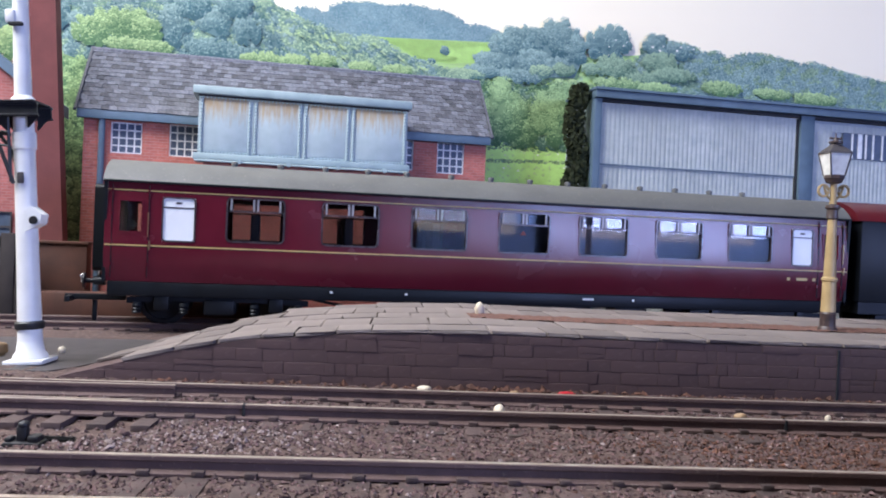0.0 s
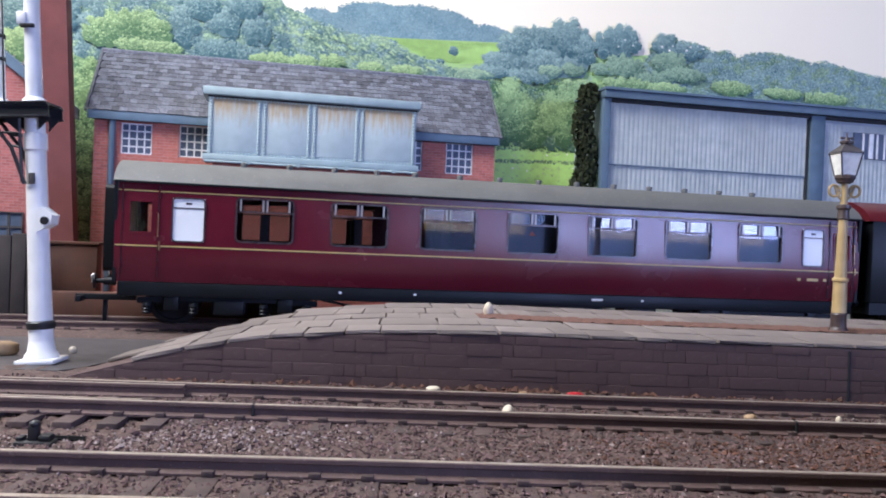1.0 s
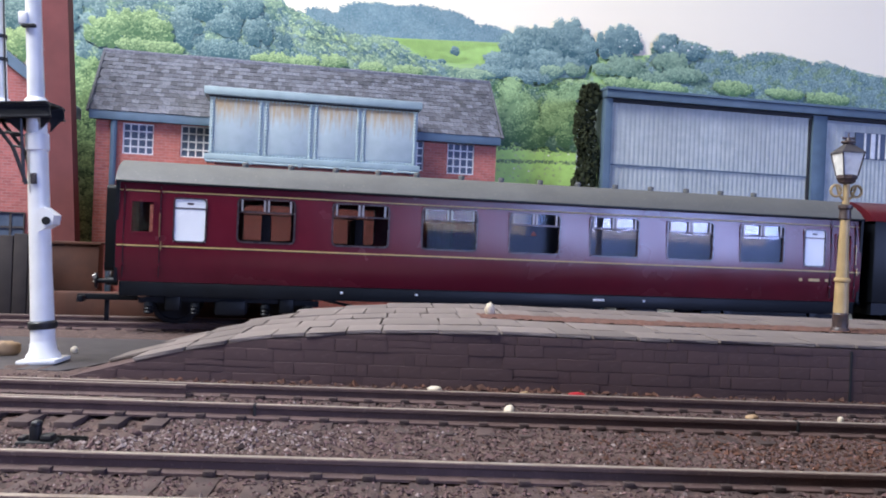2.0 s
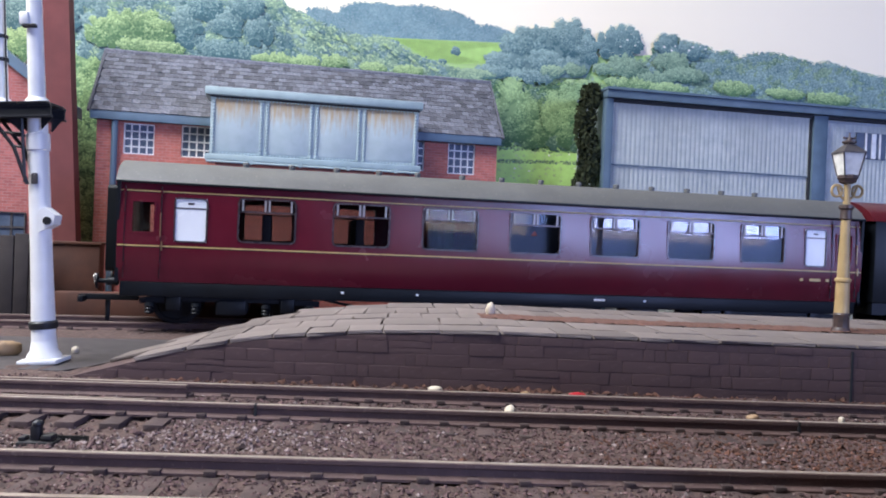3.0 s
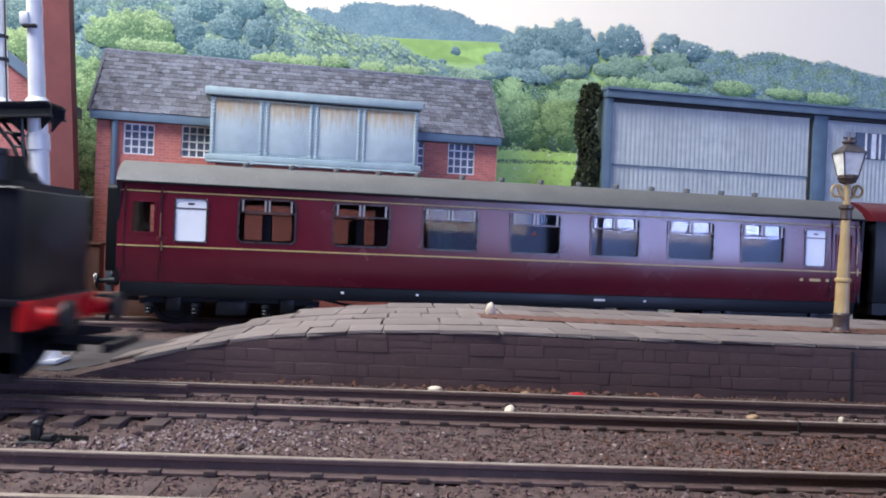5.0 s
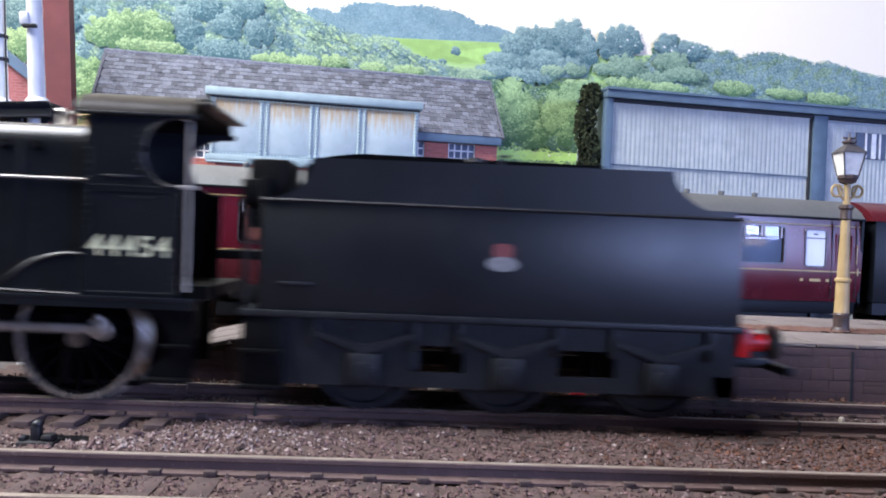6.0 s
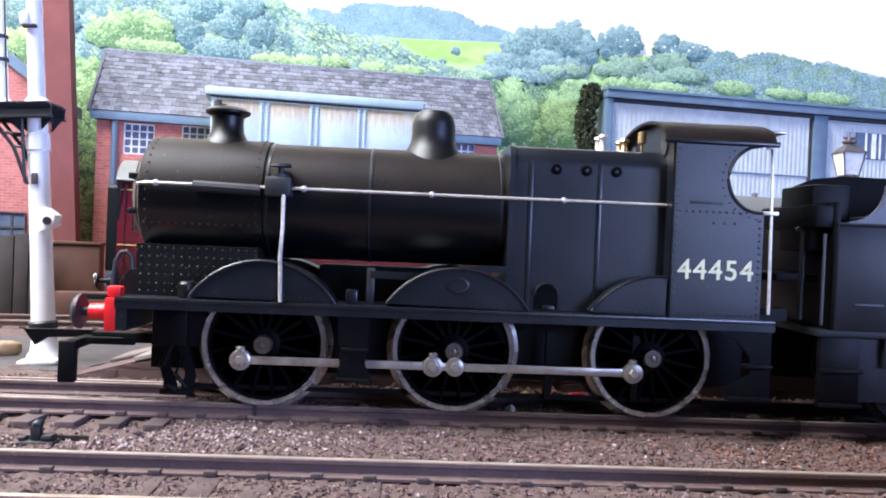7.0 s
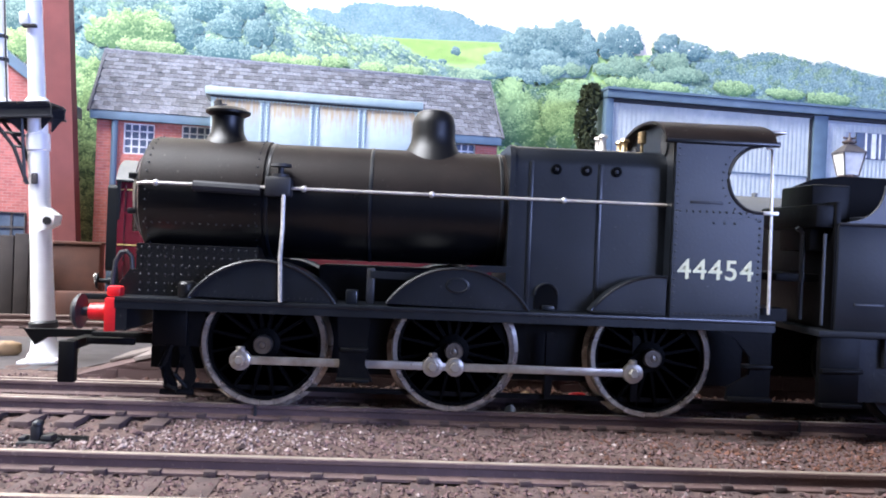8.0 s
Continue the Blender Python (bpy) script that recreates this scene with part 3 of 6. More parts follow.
def platform():
    t = thing("platform", mm(0, 0, 0), "stone station platform with grey slab paving and a ramped end", "platform", kind="structure")
    xs = [-76 + 3 * i for i in range(60)] + [120, 200, 400, 900]
    bm = B()
    rows = []
    for x in xs:
        z = along(RISE, x) - 0.9
        rows.append([bm.verts.new(p) for p in ((x, 18.42, -3), (x, 18.42, z), (x, along(BACK, x) - 0.4, z), (x, along(BACK, x) - 0.4, -3))])
    for a, b in zip(rows, rows[1:]):
        for k in range(4):
            bm.faces.new((a[k], a[(k + 1) % 4], b[(k + 1) % 4], b[k]))
    bm.faces.new(rows[0]), bm.faces.new(rows[-1])
    core = part("core", bm, "joint", t)
    # unit pieces, shared by all the stones and all the slabs
    units = []
    for i in range(6):
        b = box(B(), -0.5, 0.5, -0.5, 0.5, -0.5, 0.5, 0.0)
        bmesh.ops.bevel(b, geom=b.edges[:], offset=0.035, segments=1, affect="EDGES")
        for v in b.verts:
            v.co += Vector([rng.uniform(-0.028, 0.028) for _ in range(3)])
        me = bpy.data.meshes.new("block")
        bmesh.ops.scale(b, vec=(MM, MM, MM), verts=b.verts)
        b.to_mesh(me)
        b.free()
        units.append(me)
    kinds = {}
    for material in ("pwall", "slab"):
        kinds[material] = []
        for me in units:
            c = me.copy()
            c.materials.append(M[material])
            kinds[material].append(c)

    def piece(name, material, x, y, z, sx, sy, sz, ry=0.0, rz=0.0):
        ob = new(name, rng.choice(kinds[material]))
        ob.parent, ob.matrix_basis = t, mm(x, y, z, 0, ry, rz) @ Matrix.Diagonal((sx, sy, sz, 1))

    # wall courses
    h = 2.55
    for c in range(5):
        z0 = -1.9 + c * h
        x = -75 + rng.uniform(0, 4)
        while x < 128:
            w = rng.choice((2.4, 4.5, 6.0, 7.0, 8.5, 10.5)) * rng.uniform(0.9, 1.1)
            top = min(along(RISE, x), along(RISE, x + w)) - 1.05
            z1 = min(z0 + h - 0.12, top)
            if z1 - z0 > 2.2 and w > 5 and rng.random() < 0.18:
                zm = z0 + rng.uniform(0.4, 0.6) * (z1 - z0)
                for lo, hi in ((z0, zm - 0.06), (zm + 0.06, z1)):
                    piece("stone", "pwall", x + w / 2, 18.75 + rng.uniform(-0.1, 0.1), (lo + hi) / 2, w - 0.14, 0.9, hi - lo, rng.uniform(-0.7, 0.7))
            elif z1 - z0 > 0.7:
                piece("stone", "pwall", x + w / 2, 18.75 + rng.uniform(-0.1, 0.1), (z0 + z1) / 2, w - 0.14, 0.9, z1 - z0, rng.uniform(-0.7, 0.7))
            x += w
    tail = B()
    box(tail, 128, 900, 18.2, 18.7, -2, 9.4)
    part("wall_face", tail, "pwall", t)
    part("wall_joint", box(B(), 85.9, 86.4, 18.1, 18.4, -2, 9.4), "void", t, "dark upright joint in the platform wall")
    # paving
    lines = ((18.1, 29.5), (29.5, 44.8), (44.8, 57.2), (57.2, 74), (74, 91))
    for k, (y0, y1) in enumerate(lines):
        x = -75 + rng.uniform(0, 5)
        while x < 130:
            w = rng.choice((7.5, 9.0, 10.5, 12.0)) * rng.uniform(0.88, 1.12)
            cx, dx = x + w / 2, w / 2
            yb = min(y1, along(BACK, cx))
            if k == 2 and cx > 13:
                break
            if yb - y0 > 2.5 and cx > -67:
                za, zb = along(RISE, cx - dx), along(RISE, cx + dx)
                piece("slab", "slab", cx, (y0 + yb) / 2 + (rng.uniform(-0.25, 0.2) if k == 0 else 0), (za + zb) / 2 - 0.4 + rng.uniform(-0.08, 0.08), w - 0.3, yb - y0 - 0.35, 0.7, -math.degrees(math.atan2(zb - za, w)), rng.uniform(-1.2, 1.2))
            x += w
    tail = B()
    box(tail, 130, 900, 17.4, 45, 9.6, 10.6)
    box(tail, 130, 900, 57, 91, 9.6, 10.6)
    part("far_paving", tail, "slab", t)
    g = B()
    r = np.random.RandomState(5)
    xs, ys = [10 + 1.1 * i for i in range(125)] + [200, 400, 900], [44.6 + 1.05 * i for i in range(13)]
    vs = [[g.verts.new((x, y, along(RISE, x) + 0.12 + r.uniform(-0.2, 0.2))) for y in ys] for x in xs]
    for i in range(len(xs) - 1):
        for k in range(len(ys) - 1):
            g.faces.new((vs[i][k], vs[i + 1][k], vs[i + 1][k + 1], vs[i][k + 1]))
    part("gravel_bed", g, "gravel", t, "reddish-brown gravel strip along the platform")


# ---- the printed backdrop ----
RIDGE_FAR = ((30, 136), (44.8, 133.5), (48, 130), (54.2, 128.7), (57, 131.2), (63.5, 131.9), (69, 129.6), (71.8, 133.5), (76.8, 135.6), (87.5, 136.9), (95.4, 135.9), (107.1, 137.6), (116.4, 137.0),
             (125.8, 135.8), (131.3, 133.2), (135.0, 130.2), (138.7, 131.8), (143.7, 131.0), (149.3, 129.7), (156, 128.5))
RIDGE_LEFT = ((30, 137.5), (39.8, 135.8), (46.9, 130.0), (55.0, 127.3), (60.0, 125.3), (70.2, 122.7), (80.5, 120.6), (93.4, 121.0), (98.7, 117.7), (105.4, 114.1), (114.8, 111.8),
              (122.9, 109.9), (134, 107.0))
RIDGE_RIGHT = ((216, 118.3), (221.3, 123), (224.8, 131), (229.7, 135.6), (235.8, 134.2), (240.4, 133), (249.6, 132.6), (255.0, 129.6), (259.0, 129.4), (263.6, 130.9), (270.1, 127.2), (274.6, 129.9),
               (284.0, 131.9), (293.6, 131.3), (305.0, 129.7), (311.6, 128.3), (318.1, 130.0), (326.4, 128.7), (338.2, 126.2), (354.5, 124.3), (400.8, 119.1), (494.1, 113.2))


def backdrop():
    t = thing("backdrop", FAR, "printed backdrop of wooded green hills under a pale sky", "backdrop", kind="structure")
    part("board", box(B(), -560, 800, 112, 116, -4, 330), "sky", t, "pale warm white printed sky")
    names = ["meadow", "meadow_far", "hedge", "sheep", "leaf_deep"] + ["%s_%d" % (k, i) for k in TONES for i in range(6)]
    idx = {n: i for i, n in enumerate(names)}
    r = random.Random(11)
    vs, fs, mi = [], [], []
    lay = [111.9]
    shapes = []
    for i in range(24):
        n, a = r.choice((5, 6)), r.uniform(0, 6.28)
        shapes.append([(r.uniform(0.6, 1.25) * math.cos(a + 6.283 * k / n), r.uniform(0.5, 1.05) * math.sin(a + 6.283 * k / n)) for k in range(n)])

    def poly(pts, m):
        lay[0] -= 0.00003
        k = len(vs)
        y = lay[0] * MM
        vs.extend((u * MM, y, z * MM) for u, z in pts)
        fs.append(tuple(range(k, k + len(pts))))
        mi.append(idx[m])

    def leaf(u, z, s, m):
        poly([(u + s * a, z + s * b) for a, b in r.choice(shapes)], m)

    def tone(kind, v):
        return "%s_%d" % (kind, max(0, min(5, int(6 * v))))

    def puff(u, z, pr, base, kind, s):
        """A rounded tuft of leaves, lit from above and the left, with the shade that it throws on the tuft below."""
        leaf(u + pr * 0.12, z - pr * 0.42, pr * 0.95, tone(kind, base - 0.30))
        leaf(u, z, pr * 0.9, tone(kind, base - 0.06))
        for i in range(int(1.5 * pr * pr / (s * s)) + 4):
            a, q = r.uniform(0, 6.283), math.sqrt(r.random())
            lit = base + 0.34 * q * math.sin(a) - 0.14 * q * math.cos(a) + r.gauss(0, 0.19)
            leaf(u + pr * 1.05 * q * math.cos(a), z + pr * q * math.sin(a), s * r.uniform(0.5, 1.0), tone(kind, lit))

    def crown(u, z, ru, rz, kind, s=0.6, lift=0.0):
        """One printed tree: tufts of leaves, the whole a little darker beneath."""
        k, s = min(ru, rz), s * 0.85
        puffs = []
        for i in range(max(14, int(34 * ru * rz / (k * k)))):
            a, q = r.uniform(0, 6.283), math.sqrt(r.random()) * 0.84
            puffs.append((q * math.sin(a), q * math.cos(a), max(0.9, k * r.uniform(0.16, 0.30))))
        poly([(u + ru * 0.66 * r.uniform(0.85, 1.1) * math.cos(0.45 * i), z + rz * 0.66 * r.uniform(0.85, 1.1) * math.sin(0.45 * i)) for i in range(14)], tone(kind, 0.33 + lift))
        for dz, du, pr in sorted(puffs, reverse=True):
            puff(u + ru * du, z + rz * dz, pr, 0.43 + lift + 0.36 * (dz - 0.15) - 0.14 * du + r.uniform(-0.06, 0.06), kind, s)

    def crowns(rows, kind, s=0.6, lift=0.0):
        for u, z, ru, rz in rows:
            crown(u, z, ru, rz, kind, s, lift)

    def mass(ridge, floor, kinds, size, s, drop=0.0, lift=0.0):
        """Closed woodland below a ridge line: tufts in rows, each row before the last, with broad lights and shades."""
        poly([(ridge[0][0], floor), *[(u, z - size * 0.5) for u, z in ridge], (ridge[-1][0], floor)], tone(kinds[0], 0.35 + lift))
        s *= 1.05
        depth, top = drop, max(p[1] for p in ridge)
        while top - depth > floor:
            u = ridge[0][0] + r.uniform(0, size)
            while u < ridge[-1][0]:
                pr = size * r.uniform(0.55, 1.0)
                z = along(ridge, u) - pr * 0.9 - depth
                if z > floor - 2:
                    broad = noise.noise((u * 0.085, z * 0.13, 3.0)) + 0.6 * noise.noise((u * 0.25, z * 0.3, 8.0))
                    puff(u, z, pr, 0.43 + lift + 0.30 * broad, kinds[int(len(kinds) * r.random())], s)
                u += size * r.uniform(0.75, 1.15)
            depth += size * 0.62

    # far wooded hilltop and its meadow
    mass(RIDGE_FAR, 118, ["far"], 2.4, 0.5)
    poly([(88, 121), (95.5, 121.0), (148.2, 123.6), (152, 110.9), (132, 104), (100, 104)], "meadow_far")
    poly([(95, 120.6), (147, 123.0), (146.5, 114.5), (126, 111.5), (110, 113)], "meadow")
    crown(124.2, 117.6, 1.9, 1.7, "blue", 0.4, -0.15)
    crown(118, 112, 1.6, 0.7, "blue", 0.4, -0.1)
    # right-hand hills over their pale fields
    poly([(120, 111), (181, 112), (195, 121), (228, 125), (228, 96), (120, 96)], "meadow_far")
    for i in range(500):
        u = r.uniform(122, 228)
        leaf(u, r.uniform(100, 124) if u > 186 else r.uniform(98, 110), r.uniform(0.4, 1.5), r.choice(("lit_3", "lit_2", "slope_4", "hedge", "meadow_far")))
    mass(RIDGE_RIGHT, 104, ["blue", "wood", "blue"], 2.7, 0.55, 0.0, 0.06)
    crowns(((230.2, 129.2, 8.4, 7.4), (240.7, 127.7, 11.6, 4.6)), "blue", 0.5, 0.0)
    for u, z in ((228, 128.6), (232, 127.2), (233.6, 129.4), (243, 129.8), (247, 130.3), (250, 129.6), (241, 128), (271, 126.6), (264, 129.0), (279, 129.8), (208.5, 130.2), (212.6, 127.9), (205, 126.6), (215.0, 129.0)):
        leaf(u, z, r.uniform(0.4, 0.8), "sheep")
    crowns(((204.8, 128.4, 13.2, 9.4),), "blue", 0.5, -0.02)
    for u, z in ((208.5, 130.2), (212.6, 127.9), (205, 126.6), (214.0, 129.6)):
        leaf(u, z, r.uniform(0.35, 0.6), "sheep")
    poly([(140, 107), (141, 112), (147, 121), (158, 128), (172, 133), (186, 131), (193, 122), (188, 110)], "blue_2")
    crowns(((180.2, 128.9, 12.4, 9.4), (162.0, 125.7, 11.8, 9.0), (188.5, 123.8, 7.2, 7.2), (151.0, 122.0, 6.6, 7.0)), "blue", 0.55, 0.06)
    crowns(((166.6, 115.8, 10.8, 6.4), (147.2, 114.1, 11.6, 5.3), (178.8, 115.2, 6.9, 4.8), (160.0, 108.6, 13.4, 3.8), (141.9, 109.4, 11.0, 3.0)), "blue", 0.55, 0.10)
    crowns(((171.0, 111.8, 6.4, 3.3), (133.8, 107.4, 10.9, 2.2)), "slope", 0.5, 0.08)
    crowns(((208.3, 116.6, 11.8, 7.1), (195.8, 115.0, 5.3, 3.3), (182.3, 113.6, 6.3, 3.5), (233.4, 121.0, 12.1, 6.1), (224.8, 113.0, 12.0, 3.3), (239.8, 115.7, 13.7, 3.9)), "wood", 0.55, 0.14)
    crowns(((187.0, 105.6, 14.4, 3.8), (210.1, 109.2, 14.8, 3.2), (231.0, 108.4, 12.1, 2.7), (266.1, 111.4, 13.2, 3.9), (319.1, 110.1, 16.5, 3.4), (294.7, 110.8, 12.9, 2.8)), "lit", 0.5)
    # left-hand wooded slope: blue shade above, sunlit streaks down its flank
    mass(RIDGE_LEFT, 103, ["slope", "blue", "slope"], 2.8, 0.58)
    mass(((-80, 144), (-48, 142), (10, 138), (32, 134), (45, 124), (52, 112), (58, 103)), 102, ["blue", "blue", "slope"], 3.0, 0.6, 1.0, -0.06)
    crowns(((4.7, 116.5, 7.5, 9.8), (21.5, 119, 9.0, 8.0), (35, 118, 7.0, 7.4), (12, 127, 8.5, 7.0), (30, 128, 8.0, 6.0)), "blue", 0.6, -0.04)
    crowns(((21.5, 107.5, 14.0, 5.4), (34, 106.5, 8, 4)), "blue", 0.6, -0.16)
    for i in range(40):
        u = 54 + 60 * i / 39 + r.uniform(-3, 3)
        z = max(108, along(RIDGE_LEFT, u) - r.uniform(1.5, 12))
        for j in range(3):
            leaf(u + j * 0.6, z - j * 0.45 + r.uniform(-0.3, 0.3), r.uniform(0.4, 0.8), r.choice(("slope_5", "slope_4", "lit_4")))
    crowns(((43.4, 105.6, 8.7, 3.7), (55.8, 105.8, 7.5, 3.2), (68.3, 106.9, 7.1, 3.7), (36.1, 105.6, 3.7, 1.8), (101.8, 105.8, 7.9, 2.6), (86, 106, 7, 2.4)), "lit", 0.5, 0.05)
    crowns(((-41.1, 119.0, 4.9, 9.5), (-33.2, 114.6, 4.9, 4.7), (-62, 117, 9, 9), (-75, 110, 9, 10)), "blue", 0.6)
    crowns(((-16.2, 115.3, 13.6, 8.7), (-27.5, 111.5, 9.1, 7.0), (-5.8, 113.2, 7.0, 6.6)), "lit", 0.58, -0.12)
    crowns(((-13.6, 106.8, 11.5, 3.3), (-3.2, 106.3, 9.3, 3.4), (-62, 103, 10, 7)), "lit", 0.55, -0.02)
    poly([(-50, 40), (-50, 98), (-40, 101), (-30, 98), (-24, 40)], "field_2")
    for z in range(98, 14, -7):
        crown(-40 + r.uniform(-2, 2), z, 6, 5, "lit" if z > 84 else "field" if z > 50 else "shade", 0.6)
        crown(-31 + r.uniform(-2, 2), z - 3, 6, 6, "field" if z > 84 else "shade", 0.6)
    # low fields, stone walls, sheep and the nearer trees
    poly([(134, 40), (134, 80), (206, 84), (206, 40)], "meadow")
    for i in range(260):
        leaf(r.uniform(140, 200), r.uniform(50, 80), r.uniform(0.3, 0.8), r.choice(("meadow_far", "meadow_far", "lit_5", "lit_4")))
    for z0, dz, n in ((67.4, 1.7, 330), (73.3, 1.1, 160)):
        for i in range(n):
            u = r.uniform(139, 202)
            leaf(u, z0 + (u - 146) * dz / 45 + r.uniform(-0.6, 0.9), r.uniform(0.3, 0.65), r.choice(("hedge", "leaf_deep", "field_1", "field_3")))
    for i in range(220):
        leaf(r.uniform(140, 196), r.gauss(76.5, 1.6), r.uniform(0.4, 0.9), r.choice(("field_1", "field_2", "field_0", "lit_2")))
    mass(((136, 104), (150, 106), (163, 103), (178, 107), (196, 106), (206, 108)), 78, ["field", "wood"], 2.6, 0.6, 0.0, -0.24)
    crowns(((182.0, 101.0, 10.3, 5.6), (196, 97, 8, 9)), "field", 0.55, 0.04)
    crowns(((144, 86, 6, 12), (162.5, 82.5, 7.3, 7.6)), "field", 0.55, -0.02)
    crowns(((152.3, 91.4, 11.4, 15.4), (174.9, 89.5, 13.6, 14.4)), "field", 0.55, 0.09)
    for u, z in ((183.1, 66.3), (160.6, 63.6), (170.0, 71.7), (179.9, 72.6), (153.6, 64.5), (190.5, 70.6)):
        leaf(u, z, 0.55, "sheep")
    me = bpy.data.meshes.new("printed_landscape")
    me.from_pydata(vs, [], fs)
    for n in names:
        me.materials.append(M[n])
    me.polygons.foreach_set("material_index", mi)
    ob = new("printed_landscape", me)
    ob.parent = t
    tagged(ob, "printed hills, woods and meadows with grazing sheep", kind="stuff")


backdrop()

# ---- buildings behind the siding ----


def small_window(parent, x0, x1, z0, z1, y, cols, rows, bar=0.55, paint="winwhite"):
    w = part("window", ring(B(), x0, x1, z0, z1, 0.5, y - 0.35, y + 0.5, 0.1), paint, parent, "white-framed small-paned window")
    for i in range(1, cols):
        c = x0 + (x1 - x0) * i / cols
        part("glazing_bar", box(B(), c - bar / 2, c + bar / 2, y - 0.1, y + 0.3, z0 + 0.3, z1 - 0.3), paint, w)
    for i in range(1, rows):
        c = z0 + (z1 - z0) * i / rows
        part("glazing_bar", box(B(), x0 + 0.3, x1 - 0.3, y - 0.15, y + 0.25, c - bar / 2, c + bar / 2), paint, w)
    part("pane", box(B(), x0 + 0.2, x1 - 0.2, y + 0.3, y + 0.7, z0 + 0.2, z1 - 0.2), "pane", w, "dark window pane")


def slates(parent, u0, u1, e, r, size, rows):
    """Overlapping slates from the eaves e = (y, z) to the ridge r; three shared shapes, each tilted a little."""
    dy, dz = (r[0] - e[0]) / rows, (r[1] - e[1]) / rows
    ln, tilt = math.hypot(dy, dz), math.degrees(math.atan2(dz, dy))
    shapes = []
    for i in range(3):
        b = box(B(), -size / 2 + 0.07, size / 2 - 0.07, 0, ln * 1.3, -0.15, 0.15)
        for v in b.verts:
            v.co += Vector((rng.uniform(-0.1, 0.1), rng.uniform(-0.12, 0.12), 0))
        ob = link_mesh("slate", b, "slate", parent, smooth=False)
        shapes.append(ob.data)
        bpy.data.objects.remove(ob)
    joined = B()
    for k in range(rows):
        u = u0 + (size if k % 2 else size / 2)
        while u < u1:
            m = mm(u, e[0] + dy * k, e[1] + dz * k + 0.55 + rng.uniform(0, 0.15), tilt - 3.2 + rng.uniform(-0.6, 0.6), 0, 0)
            if k < 6:
                ob = new("slate", rng.choice(shapes))
                ob.parent, ob.matrix_basis = parent, m
            else:
                q = m.copy()
                q.translation /= MM
                n = len(joined.verts)
                box(joined, -size / 2 + 0.07, size / 2 - 0.07, 0, ln * 1.3, -0.15, 0.15)
                joined.verts.ensure_lookup_table()
                for v in joined.verts[n:]:
                    v.co = q @ v.co
            u += size
    tagged(part("upper_slating", joined, "slate_course", parent, "grey slate courses"), kind="stuff")


def workshop():
    t = thing("brick_workshop", FAR @ mm(0, 75, -3), "red brick workshop with a grey slate roof and blue trim", "building")
    holes = [(-12.8, -1.4, 60.8, 72.7), (8.6, 20, 60.8, 73.2), (94, 105, 61, 73.6), (115, 126.6, 60.5, 73.6)]
    part("wall", pierced(B(), -22.5, 136, 0, 77, holes, 0, 2.5), "brickred", t)
    part("gable_wall", box(B(), 133, 135.9, 2.6, 24, 0, 76), "brickred", t)
    part("gable_wall", box(B(), -22.4, -19.5, 2.6, 24, 0, 76), "brickred", t)
    for h in holes:
        small_window(t, *h, 0.9, 4, 4)
    part("fascia", box(B(), -24.5, 137, -3.2, -1.2, 73.2, 76.6, 0.2), "bluetrim", t, "blue-grey painted eaves board")
    part("soffit", box(B(), -24.5, 137, -1.2, 0, 74.5, 76.4), "bluetrim", t)
    part("downpipe", lathe(B(), [(1.2, 0), (1.2, 74)], 10, (-15.8, -1.3, 0)), "bluetrim", t, "blue-grey downpipe")
    deck = prism(B(), [(-3, 76.3), (22, 104), (24, 104), (24, 74)], -24.5, 137, "x")
    part("roof_deck", deck, "slate", t)
    slates(t, -24.8, 137.2, (-3.4, 76.0), (22.5, 104.3), 2.9, 15)
    for u in (-25.4, 136.9):
        part("verge", prism(B(), [(-4.2, 75.6), (22.6, 104.6), (22.6, 105.4), (-4.6, 76.4)], u, u + 1.0, "x"), "slate", t)
    part("ridge", box(B(), -25, 137.4, 21.3, 24.4, 103.6, 105, 0.3), "slate", t)


